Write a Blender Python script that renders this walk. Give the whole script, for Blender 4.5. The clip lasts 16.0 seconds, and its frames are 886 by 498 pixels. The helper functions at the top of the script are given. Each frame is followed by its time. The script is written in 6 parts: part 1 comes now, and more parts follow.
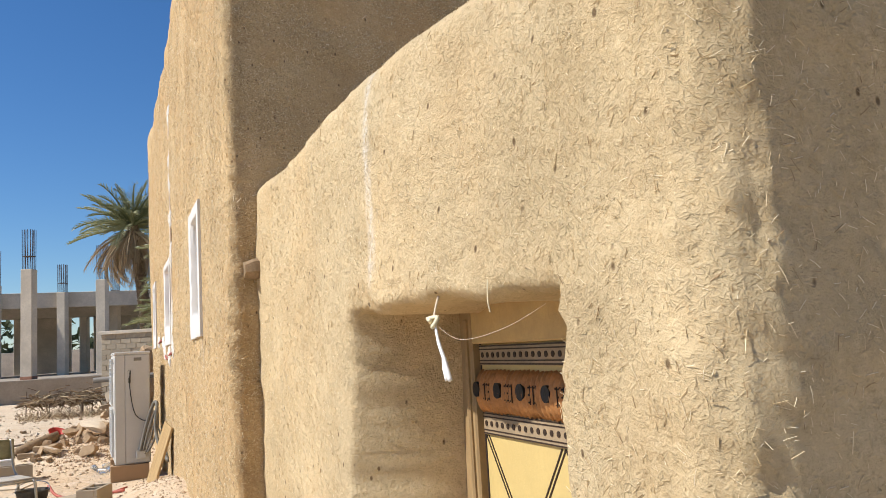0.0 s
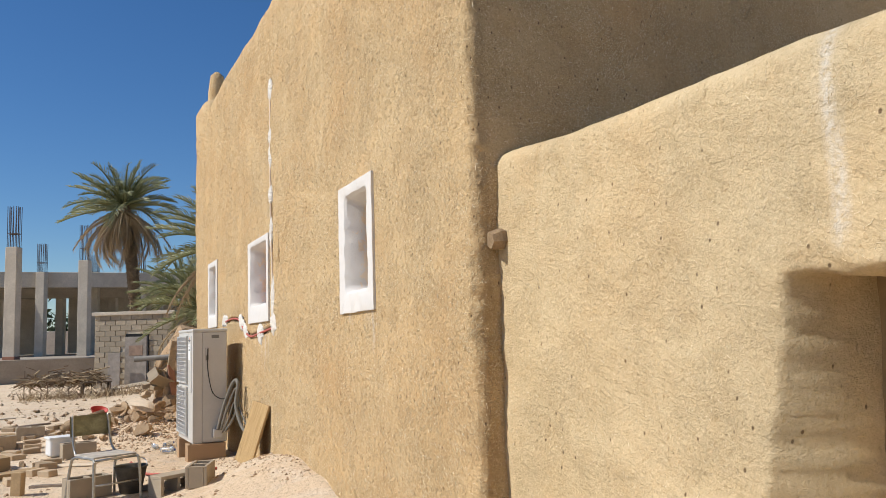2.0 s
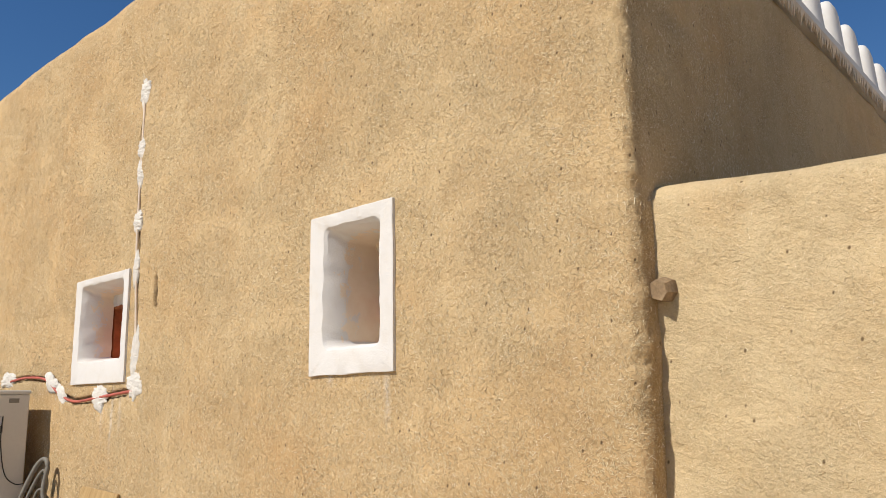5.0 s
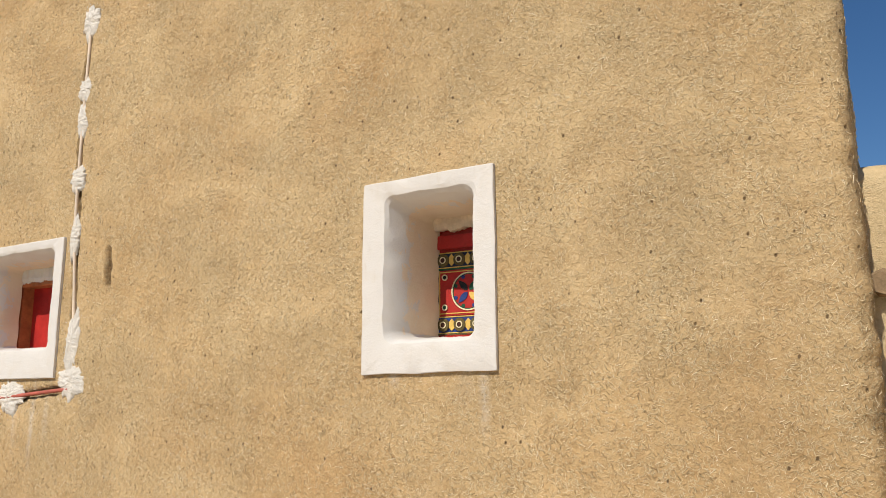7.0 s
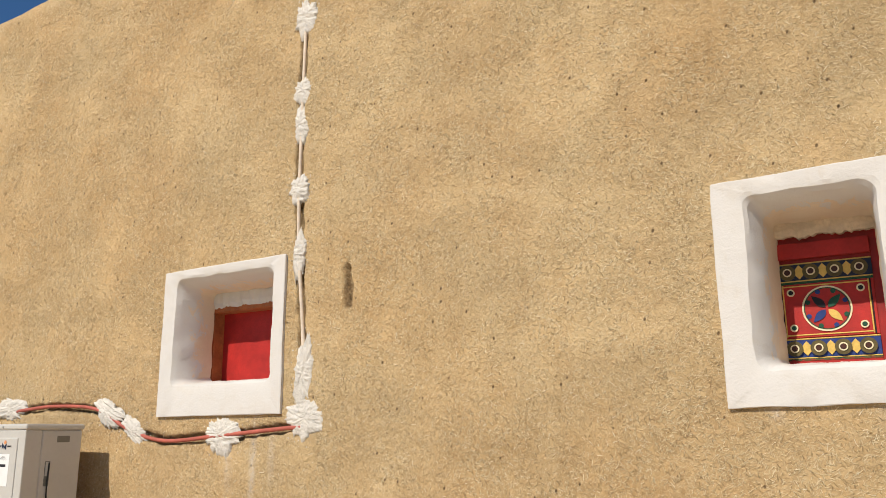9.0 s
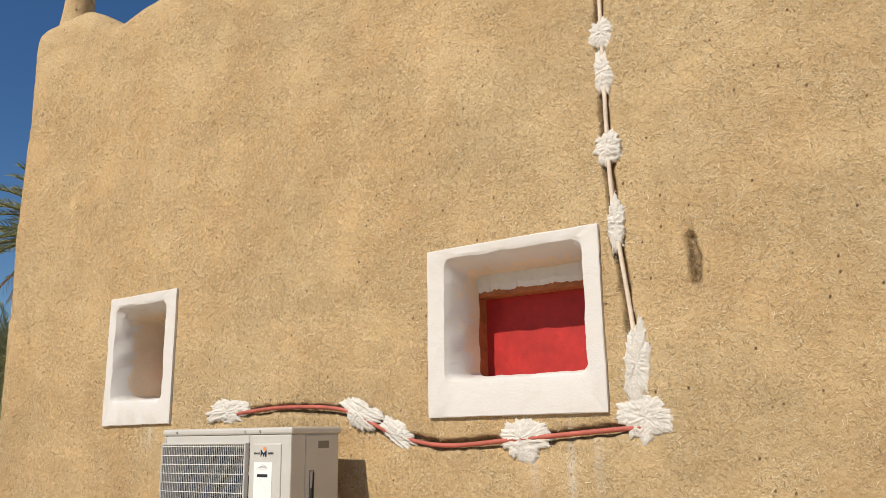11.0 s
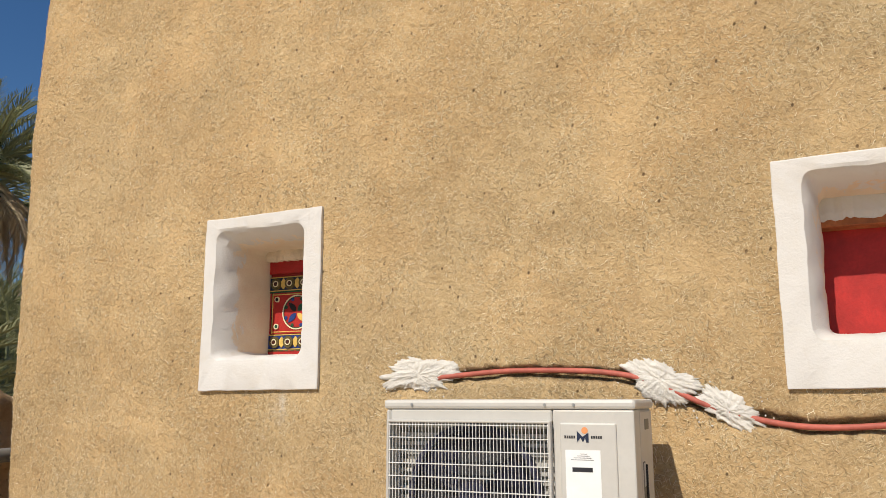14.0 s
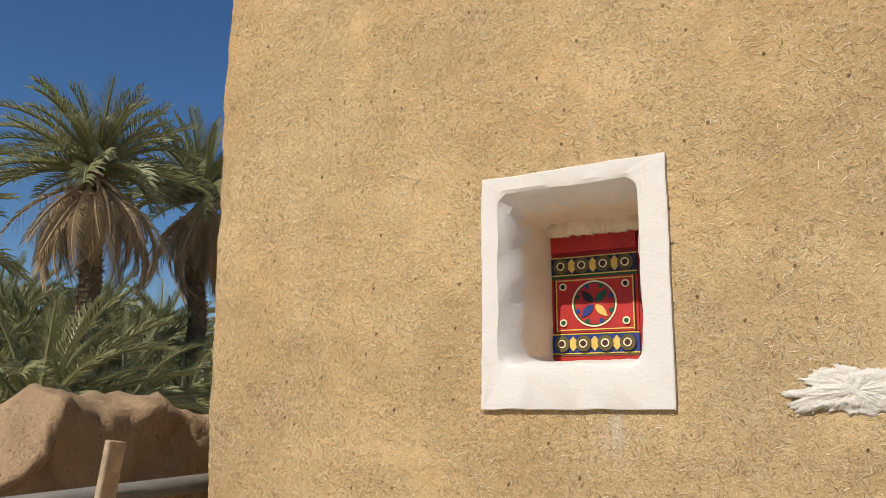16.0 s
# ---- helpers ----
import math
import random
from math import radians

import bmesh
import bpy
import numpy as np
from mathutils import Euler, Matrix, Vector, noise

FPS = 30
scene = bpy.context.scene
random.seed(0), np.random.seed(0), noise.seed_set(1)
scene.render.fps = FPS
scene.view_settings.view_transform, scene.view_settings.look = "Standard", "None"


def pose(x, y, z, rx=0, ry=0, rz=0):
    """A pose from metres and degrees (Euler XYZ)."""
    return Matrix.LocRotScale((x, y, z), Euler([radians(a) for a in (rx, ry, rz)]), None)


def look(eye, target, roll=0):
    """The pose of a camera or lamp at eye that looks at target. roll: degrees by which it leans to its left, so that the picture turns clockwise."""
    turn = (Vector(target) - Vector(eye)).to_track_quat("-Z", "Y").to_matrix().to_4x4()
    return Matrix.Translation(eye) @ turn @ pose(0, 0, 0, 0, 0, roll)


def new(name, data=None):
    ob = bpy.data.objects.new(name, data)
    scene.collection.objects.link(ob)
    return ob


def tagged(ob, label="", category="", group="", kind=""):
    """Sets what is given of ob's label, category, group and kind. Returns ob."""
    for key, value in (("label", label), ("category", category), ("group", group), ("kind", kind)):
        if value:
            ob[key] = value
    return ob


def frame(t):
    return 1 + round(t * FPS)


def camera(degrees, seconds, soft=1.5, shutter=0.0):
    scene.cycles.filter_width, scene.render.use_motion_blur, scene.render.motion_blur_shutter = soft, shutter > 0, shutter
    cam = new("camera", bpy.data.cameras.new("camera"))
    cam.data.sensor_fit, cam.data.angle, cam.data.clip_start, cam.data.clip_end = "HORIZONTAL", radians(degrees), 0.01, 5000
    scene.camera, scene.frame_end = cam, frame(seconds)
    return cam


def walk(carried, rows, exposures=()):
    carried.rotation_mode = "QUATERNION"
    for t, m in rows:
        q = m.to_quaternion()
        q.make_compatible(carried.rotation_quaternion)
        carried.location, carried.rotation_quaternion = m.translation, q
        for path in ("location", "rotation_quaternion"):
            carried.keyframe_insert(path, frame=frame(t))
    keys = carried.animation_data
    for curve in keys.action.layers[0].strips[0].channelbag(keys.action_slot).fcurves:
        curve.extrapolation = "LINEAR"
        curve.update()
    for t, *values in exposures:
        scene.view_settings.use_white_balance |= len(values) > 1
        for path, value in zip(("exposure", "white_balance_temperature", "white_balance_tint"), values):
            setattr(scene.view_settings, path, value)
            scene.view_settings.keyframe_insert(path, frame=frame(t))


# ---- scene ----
cam = camera(57.9, 16.0, soft=0.7)
METRES, EYE, TILT, LEAN, TURN = 13.2, 1.55, 0.0, 0.0, -23.0
ROWS = [
    (0.0, 0.0, 0.0, 0.0, 0.39, 6.68, 3.32),
    (0.5, -0.0255, -0.0028, -0.0019, 0.17, 6.55, 3.44),
    (1.0, -0.055, -0.0028, -0.0018, -0.08, 6.37, 3.35),
    (1.5, -0.0856, -0.0029, -0.0029, -0.13, 6.28, 2.26),
    (2.0, -0.113, 0.0056, -0.0036, -2.35, 6.15, 1.68),
    (2.5, -0.1433, 0.0215, -0.0024, -7.13, 6.14, 2.3),
    (3.0, -0.1731, 0.0317, -0.002, -11.66, 6.32, 2.33),
    (3.5, -0.1925, 0.0536, -0.0033, -15.44, 6.37, 2.35),
    (4.0, -0.207, 0.0727, -0.0005, -18.55, 6.87, 2.28),
    (4.5, -0.2284, 0.0915, 0.0005, -20.67, 9.06, 1.4),
    (7.0, -0.3142, 0.2166, 0.0024, -37.01, 10.4, 0.18),
    (7.5, -0.3323, 0.2437, 0.0027, -37.42, 10.68, -0.18),
    (8.0, -0.3482, 0.2701, 0.002, -37.33, 11.1, 0.13),
    (8.5, -0.3632, 0.2989, 0.0045, -36.97, 12.14, 0.7),
    (9.0, -0.3799, 0.3254, 0.0038, -36.2, 12.84, 0.39),
    (9.5, -0.3948, 0.3523, 0.0031, -34.62, 13.06, 0.39),
    (10.0, -0.4081, 0.3827, 0.0056, -33.7, 13.34, 1.07),
    (12.5, -0.4928, 0.521, 0.0045, -33.77, 11.75, 0.31),
    (13.0, -0.4973, 0.5521, 0.0064, -37.56, 11.33, 0.46),
    (13.5, -0.5015, 0.5861, 0.0114, -40.73, 10.85, 0.05),
    (14.0, -0.4994, 0.6186, 0.0093, -42.26, 10.51, 0.12),
    (14.5, -0.4935, 0.6519, 0.0136, -42.34, 10.59, 0.12),
    (15.0, -0.4968, 0.685, 0.0131, -41.1, 11.29, -0.22),
    (15.5, -0.5012, 0.7177, 0.0117, -39.77, 11.44, -0.25),
    (16.0, -0.5084, 0.7483, 0.0129, -37.39, 11.15, -0.48),
]
walk(cam, [(t, pose(0, 0, EYE, TILT, LEAN, TURN) @ pose(METRES * x, METRES * y, METRES * z, 90 + pitch, roll, yaw)) for t, x, y, z, yaw, pitch, roll in ROWS],
     exposures=[(0.0, 0.58, 6300, 10), (1.0, 0.34, 6300, 10), (3.0, 0.32, 6350, 10), (4.5, 0.30, 6550, 10), (7.0, 0.14, 6900, 10), (16.0, 0.20, 6900, 10)])

# ---- light ----
SUN_EL, SUN_SIDE = 45.0, 10.0
sun = new("sun", bpy.data.lights.new("sun", "SUN"))
sun.data.energy, sun.data.angle, sun.data.color = 4.0, radians(0.5), (1.0, 0.95, 0.87)
sun_dir = Vector((-math.cos(radians(SUN_EL)) * math.cos(radians(SUN_SIDE)), math.cos(radians(SUN_EL)) * math.sin(radians(SUN_SIDE)), math.sin(radians(SUN_EL))))
sun.matrix_world = look(sun_dir * 40, (0, 0, 0))
world = bpy.data.worlds.new("sky")
scene.world = world
world.use_nodes = True
wn = world.node_tree
sky = wn.nodes.new("ShaderNodeTexSky")
sky.sky_type, sky.sun_disc = "NISHITA", False
sky.sun_elevation, sky.sun_rotation = radians(SUN_EL), radians(270 + SUN_SIDE)
sky.air_density, sky.dust_density, sky.ozone_density = 1.0, 0.05, 6.0
hs = wn.nodes.new("ShaderNodeHueSaturation")
hs.inputs["Hue"].default_value, hs.inputs["Saturation"].default_value = 0.503, 1.16
wn.links.new(sky.outputs[0], hs.inputs["Color"])
wn.links.new(hs.outputs[0], wn.nodes["Background"].inputs[0])
wn.nodes["Background"].inputs[1].default_value = 0.074


# ---- materials ----
class Mat:
    """A small builder of node materials."""

    def __init__(self, name, rough=0.9, metal=0.0, spec=0.3):
        self.mat = bpy.data.materials.new(name)
        self.mat.use_nodes = True
        self.t = self.mat.node_tree
        self.b = self.t.nodes["Principled BSDF"]
        self.b.inputs["Roughness"].default_value = rough
        self.b.inputs["Metallic"].default_value = metal
        self.b.inputs["Specular IOR Level"].default_value = spec
        self.co = self.node("ShaderNodeTexCoord").outputs["Object"]

    def node(self, kind):
        return self.t.nodes.new(kind)

    def link(self, a, b):
        self.t.links.new(a, b)

    def mapped(self, scale, rot=(0, 0, 0)):
        m = self.node("ShaderNodeMapping")
        m.inputs["Scale"].default_value = scale
        m.inputs["Rotation"].default_value = rot
        self.link(self.co, m.inputs["Vector"])
        return m.outputs[0]

    def turned(self, size, rot):
        """Space whose unit cell has that size in metres, turned by rot."""
        m = self.node("ShaderNodeMapping")
        m.vector_type = "TEXTURE"
        m.inputs["Scale"].default_value = size
        m.inputs["Rotation"].default_value = rot
        self.link(self.co, m.inputs["Vector"])
        return m.outputs[0]

    def noise(self, scale, detail=4.0, rough=0.55, dist=0.0, vec=None):
        n = self.node("ShaderNodeTexNoise")
        n.inputs["Scale"].default_value, n.inputs["Detail"].default_value = scale, detail
        n.inputs["Roughness"].default_value, n.inputs["Distortion"].default_value = rough, dist
        self.link(vec or self.co, n.inputs["Vector"])
        return n.outputs["Fac"]

    def voronoi(self, scale, vec=None, feature="F1"):
        n = self.node("ShaderNodeTexVoronoi")
        n.feature = feature
        n.inputs["Scale"].default_value = scale
        self.link(vec or self.co, n.inputs["Vector"])
        return n.outputs["Distance"]

    def ramp(self, fac, stops):
        r = self.node("ShaderNodeValToRGB")
        e = r.color_ramp.elements
        while len(e) < len(stops):
            e.new(0.5)
        for el, (p, c) in zip(e, stops):
            el.position = p
            el.color = (*c, 1) if isinstance(c, tuple) else (c, c, c, 1)
        self.link(fac, r.inputs[0])
        return r.outputs[0]

    def mix(self, a, b, fac, blend="MIX"):
        m = self.node("ShaderNodeMix")
        m.data_type, m.blend_type = "RGBA", blend
        for v, i in ((fac, 0), (a, 6), (b, 7)):
            if isinstance(v, (int, float)):
                m.inputs[i].default_value = v
            elif isinstance(v, tuple):
                m.inputs[i].default_value = (*v, 1)
            else:
                self.link(v, m.inputs[i])
        return m.outputs[2]

    def math(self, op, a, b):
        m = self.node("ShaderNodeMath")
        m.operation = op
        for i, v in enumerate((a, b)):
            if isinstance(v, (int, float)):
                m.inputs[i].default_value = v
            else:
                self.link(v, m.inputs[i])
        return m.outputs[0]

    def random(self):
        return self.node("ShaderNodeObjectInfo").outputs["Random"]

    def island(self):
        return self.node("ShaderNodeNewGeometry").outputs["Random Per Island"]

    def color(self, c):
        if isinstance(c, tuple):
            self.b.inputs["Base Color"].default_value = (*c, 1)
        else:
            self.link(c, self.b.inputs["Base Color"])
        return self

    def rough(self, r):
        self.link(r, self.b.inputs["Roughness"])
        return self

    def bump(self, height, dist, strength=1.0):
        n = self.node("ShaderNodeBump")
        n.inputs["Distance"].default_value, n.inputs["Strength"].default_value = dist, strength
        self.link(height, n.inputs["Height"])
        if self.b.inputs["Normal"].is_linked:
            self.link(self.b.inputs["Normal"].links[0].from_socket, n.inputs["Normal"])
        self.link(n.outputs[0], self.b.inputs["Normal"])
        return self


def varied(name, c, amount=0.25, scale=6.0, fine=60.0, rough=0.85, metal=0.0, bump=0.002, spec=0.3, per_piece=0.0):
    """Plain stuff with stains at two scales, grain relief and, for repeats, a shift per piece."""
    m = Mat(name, rough, metal, spec)
    dark = tuple(v * (1 - amount) for v in c)
    light = tuple(min(1, v * (1 + amount * 0.6)) for v in c)
    a = m.mix(dark, light, m.ramp(m.noise(scale, 6, 0.65), [(0.3, 0.0), (0.7, 1.0)]))
    a = m.mix(a, dark, m.math("MULTIPLY", m.ramp(m.noise(fine, 3), [(0.45, 0.0), (0.75, 1.0)]), 0.5))
    if per_piece:
        a = m.mix(a, tuple(v * (1 - per_piece) for v in c), m.random())
    m.color(a)
    if bump:
        m.bump(m.noise(fine, 5, 0.7), bump)
    return m.mat


def mud(name, c, c2, straw=True, relief=1.0, fresh_or_shade=(0.15, 0.095, 0.05), fleck=1.0, grit=26):
    """Mud plaster with chopped straw: float marks, clods, pits and stalks lying every way in the face."""
    m = Mat(name, 0.95, 0, 0.1)
    col = m.mix(c, c2, m.ramp(m.noise(0.55, 5, 0.6, 0.6), [(0.38, 0.0), (0.62, 1.0)]))
    col = m.mix(col, (c[0] * 0.97, c[1] * 0.88, c[2] * 0.80), m.math("MULTIPLY", m.ramp(m.noise(1.3, 6, 0.65, 0.5), [(0.47, 0.0), (0.68, 1.0)]), 0.5))
    col = m.mix(col, tuple(v * 0.78 for v in c), m.math("MULTIPLY", m.ramp(m.noise(7, 7, 0.7, 0.3), [(0.46, 0.0), (0.72, 1.0)]), 0.6))
    run = m.noise(1.0, 4, 0.6, 0.3, m.mapped((5, 5, 0.45)))
    col = m.mix(col, tuple(min(1, v * 1.15) for v in c2), m.math("MULTIPLY", m.ramp(run, [(0.5, 0.0), (0.75, 1.0)]), 0.4))
    grain = m.noise(55, 6, 0.72)
    col = m.mix(col, tuple(v * 0.60 for v in c), m.math("MULTIPLY", m.ramp(grain, [(0.54, 0.0), (0.70, 1.0)]), 0.55))
    col = m.mix(col, tuple(min(1, v * 1.25) for v in c2), m.math("MULTIPLY", m.ramp(grain, [(0.32, 1.0), (0.45, 0.0)]), 0.5))
    patch = m.noise(3.0, 5, 0.7)

    def flecks(length, width, turn, size, lo):
        cell = m.ramp(m.voronoi(1.0, m.turned((0.02, length, width), (radians(turn), 0, 0))), [(size * 0.6, 1.0), (size, 0.0)])
        return m.math("MULTIPLY", cell, m.ramp(patch, [(lo - 0.1, 0.25), (lo + 0.1, 1.0)]))

    light = flecks(0.046, 0.0075, 22, 0.30, 0.48)
    for length, width, turn, size, lo in ((0.050, 0.0085, -35, 0.28, 0.5), (0.055, 0.0085, 74, 0.26, 0.46), (0.040, 0.0075, -68, 0.28, 0.52), (0.07, 0.010, 5, 0.22, 0.5)):
        light = m.math("MAXIMUM", light, flecks(length, width, turn, size, lo))
    # dark flecks: shade of small slits in the plaster, put into the colour
    dark = m.math("MAXIMUM", flecks(0.060, 0.012, 52, 0.24, 0.5), flecks(0.055, 0.012, -20, 0.22, 0.5))
    dark = m.math("MAXIMUM", dark, flecks(0.085, 0.016, 84, 0.17, 0.48))
    if straw:
        col = m.mix(col, tuple(min(1, v * 0.62) for v in c), m.math("MULTIPLY", dark, 0.7 * fleck))
        col = m.mix(col, (0.80, 0.66, 0.42), m.math("MULTIPLY", light, 0.8 * fleck))
    # pits are coloured dark too, so their shade is painted in
    pits = m.ramp(m.voronoi(1.0, m.turned((0.06, 0.075, 0.11), (0.2, 0, 0))), [(0.05, 1.0), (0.10, 0.0)])
    col = m.mix(col, fresh_or_shade, m.math("MULTIPLY", pits, 0.9))
    # 1 where mud is broken out; also a faint painted shade along the corner
    att = m.node("ShaderNodeAttribute")
    att.attribute_name = "raw_or_shade"
    crumb = m.ramp(m.noise(45, 5, 0.75), [(0.35, 1.0), (0.62, 0.25)])
    col = m.mix(col, fresh_or_shade, m.math("MULTIPLY", att.outputs["Fac"], crumb))
    lime = m.node("ShaderNodeAttribute")
    lime.attribute_name = "lime"
    col = m.mix(col, (0.74, 0.70, 0.62), m.math("MULTIPLY", lime.outputs["Fac"], m.ramp(m.noise(40, 4, 0.7), [(0.35, 0.2), (0.6, 1.0)])))
    m.color(col)
    m.bump(m.noise(1, 5, 0.6, 0.4, m.turned((0.10, 0.16, 0.07), (radians(18), 0, 0))), 0.013 * relief)
    m.bump(m.math("MULTIPLY", m.noise(grit, 8, 0.70, 0.2), m.ramp(m.noise(1.7, 4, 0.65, 0.4), [(0.36, 0.45), (0.62, 1.0)])), 0.82 * relief / grit)
    m.bump(m.math("SUBTRACT", m.math("MULTIPLY", light, 0.6), m.math("MAXIMUM", m.math("MAXIMUM", dark, pits), m.math("MULTIPLY", att.outputs["Fac"], crumb))), 0.0045 * relief * fleck)
    return m.mat


MUD_TOWER = mud("mud_plaster", (0.575, 0.390, 0.196), (0.59, 0.432, 0.238))
MUD_LOW = mud("mud_plaster_pale", (0.60, 0.452, 0.254), (0.615, 0.482, 0.290), True, 1.0, (0.15, 0.095, 0.05), 0.30, 48)
MUD_OLD = mud("eroded_mud", (0.50, 0.34, 0.20), (0.56, 0.40, 0.25), False, 1.6)
STRAW = varied("straw", (0.66, 0.50, 0.27), 0.35, 9, 80, 0.7, 0, 0)


def limewash():
    """White limewash, brushed; the attribute "deep" lets the cream undercoat through in streaks, its tone warmed for
    bounced light.
    """
    m = Mat("white_plaster", 0.8, 0, 0.25)
    c = m.mix((0.645, 0.62, 0.58), (0.58, 0.52, 0.43), m.math("MULTIPLY", m.ramp(m.noise(5, 6, 0.65, 0.5), [(0.50, 0.0), (0.78, 1.0)]), 0.5))
    c = m.mix(c, (0.50, 0.41, 0.29), m.math("MULTIPLY", m.ramp(m.noise(1, 4, 0.6, 0.3, m.mapped((20, 30, 5))), [(0.62, 0.0), (0.8, 1.0)]), 0.3))
    deep = m.node("ShaderNodeAttribute")
    deep.attribute_name = "deep"
    worn = m.math("ADD", deep.outputs["Fac"], m.math("MULTIPLY", m.math("SUBTRACT", m.noise(1, 6, 0.65, 0.6, m.mapped((14, 22, 9))), 0.5), 1.6))
    # undercoat lightened and warmed: bounced light inside the reveals is put into it
    under = m.mix((0.74, 0.635, 0.49), (0.68, 0.54, 0.385), m.ramp(m.noise(4, 5, 0.65, 0.5), [(0.35, 0.0), (0.7, 1.0)]))
    c = m.mix(c, under, m.math("MULTIPLY", m.ramp(worn, [(0.46, 0.0), (0.53, 1.0)]), m.ramp(deep.outputs["Fac"], [(0.02, 0.0), (0.1, 1.0)])))
    m.color(c)
    m.bump(m.noise(1, 5, 0.6, 0.6, m.mapped((7, 9, 14))), 0.003)
    m.bump(m.noise(90, 4, 0.65), 0.002)
    return m.mat


WHITE = limewash()
GYPSUM = varied("gypsum_daub", (0.72, 0.68, 0.61), 0.16, 14, 90, 0.85, 0, 0.008)


# ---- mesh helpers ----
def bulge(a, b, size, seed):
    """A smooth uneven height about 0, of size about 1, from two arrays of metres."""
    r = np.random.RandomState(seed)
    out = np.zeros(np.broadcast(a, b).shape)
    for k in range(9):
        f = 2 * np.pi / (size * (0.45 + 1.3 * r.rand()))
        w = r.rand() * 2 * np.pi
        out = out + np.sin(f * (a * np.cos(w) + b * np.sin(w)) + r.rand() * 6.28)
    return out / 4.2


def mesh_of(name, verts, faces, material=None, smooth=True):
    me = bpy.data.meshes.new(name)
    me.from_pydata([tuple(v) for v in verts], [], faces)
    if smooth:
        me.shade_smooth()
    if material:
        me.materials.append(material)
    return me


def bm_mesh(name, bm, material=None, smooth=False):
    bmesh.ops.recalc_face_normals(bm, faces=bm.faces[:])
    me = bpy.data.meshes.new(name)
    bm.to_mesh(me)
    bm.free()
    if smooth:
        me.shade_smooth()
    if material:
        me.materials.append(material)
    return me


def part(name, bm, material, parent, label="", smooth=False):
    me = bm if isinstance(bm, bpy.types.Mesh) else bm_mesh(name, bm, material, smooth)
    ob = new(name, me)
    if parent is not None:
        ob.parent = parent
    if label:
        ob["label"] = label
    return ob


def thing(name, label, category, at=(0, 0, 0), rz=0.0, group="", kind=""):
    ob = new(name)
    ob.empty_display_size = 0.1
    ob.matrix_world = pose(*at, 0, 0, rz)
    return tagged(ob, label, category, group, kind)


def box(bm, lo, hi, bevel=0.0, m=None, seg=1):
    """Adds a box from lo to hi, with bevelled edges."""
    c = [(lo[i] + hi[i]) / 2 for i in range(3)]
    s = [abs(hi[i] - lo[i]) for i in range(3)]
    g = bmesh.ops.create_cube(bm, size=1, matrix=Matrix.LocRotScale(c, None, s))
    if bevel:
        es = list({e for v in g["verts"] for e in v.link_edges})
        r = bmesh.ops.bevel(bm, geom=es, offset=bevel, segments=seg, affect="EDGES", profile=0.5)
        vs = list({v for f in r["faces"] for v in f.verts} | {v for v in g["verts"] if v.is_valid})
    else:
        vs = g["verts"]
    if m is not None:
        todo, seen = list(vs), set(vs)
        while todo:
            for e in todo.pop().link_edges:
                for v in e.verts:
                    if v not in seen:
                        seen.add(v)
                        todo.append(v)
        bmesh.ops.transform(bm, matrix=m, verts=list(seen))
    return bm


def boxes(*args):
    bm = bmesh.new()
    for a in args:
        box(bm, *a)
    return bm


def tube(pts, radius, sides=8, closed_ends=True):
    """A round bar along points; radius is a number or one for each point."""
    bm = bmesh.new()
    pts = [Vector(p) for p in pts]
    rings = []
    up = Vector((0.13, 0.21, 0.97))
    for i, p in enumerate(pts):
        d = (pts[min(i + 1, len(pts) - 1)] - pts[max(i - 1, 0)]).normalized()
        a = d.cross(up)
        if a.length < 0.1:
            a = d.cross(Vector((1, 0, 0)))
        a.normalize()
        b = d.cross(a)
        r = radius[i] if isinstance(radius, (list, tuple)) else radius
        rings.append([bm.verts.new(p + r * (a * math.cos(2 * math.pi * k / sides) + b * math.sin(2 * math.pi * k / sides))) for k in range(sides)])
    for r0, r1 in zip(rings, rings[1:]):
        for k in range(sides):
            bm.faces.new((r0[k], r0[(k + 1) % sides], r1[(k + 1) % sides], r1[k]))
    if closed_ends:
        bm.faces.new(rings[0][::-1])
        bm.faces.new(rings[-1])
    return bm


def smooth_path(pts, n=8):
    """Points on a soft curve through pts."""
    p = [Vector(v) for v in pts]
    out = []
    for i in range(len(p) - 1):
        a, b, c, d = p[max(i - 1, 0)], p[i], p[i + 1], p[min(i + 2, len(p) - 1)]
        for k in range(n):
            t = k / n
            out.append(0.5 * (2 * b + (c - a) * t + (2 * a - 5 * b + 4 * c - d) * t * t + (3 * b - a - 3 * c + d) * t ** 3))
    return out + [p[-1]]


def steps(*runs):
    """Coordinates from runs of (start, end, pitch), joined."""
    out = []
    for a, b, p in runs:
        n = max(1, int(round(abs(b - a) / p)))
        out += [a + (b - a) * k / n for k in range(n)]
    return np.array(out + [runs[-1][1]])


# ---- ground ----
def ground_z(x, y):
    """The height of the earth: a drift banked up against the tower, lumps and a slow fall away from it."""
    x, y = np.asarray(x, float), np.asarray(y, float)
    wall = 0.64 + 0.0085 * (y - 5)
    d = np.clip(wall - x, 0, 9)
    bank = (0.05 + 0.30 * np.exp(-((y - 8.0) / 2.0) ** 2)) * np.exp(-(d / 0.75) ** 1.6)
    heap = 0.34 * np.exp(-(((x + 0.3) / 1.0) ** 2 + ((y - 14.3) / 1.3) ** 2))
    near = np.exp(-((x / 14) ** 2 + ((y - 8) / 22) ** 2))
    z = bank + heap + 0.05 + 0.035 * near * bulge(x, y, 2.6, 5) + 0.012 * near * bulge(x, y, 0.5, 6)
    return z - 0.2 * np.clip((y - 16) / 20, 0, 1)


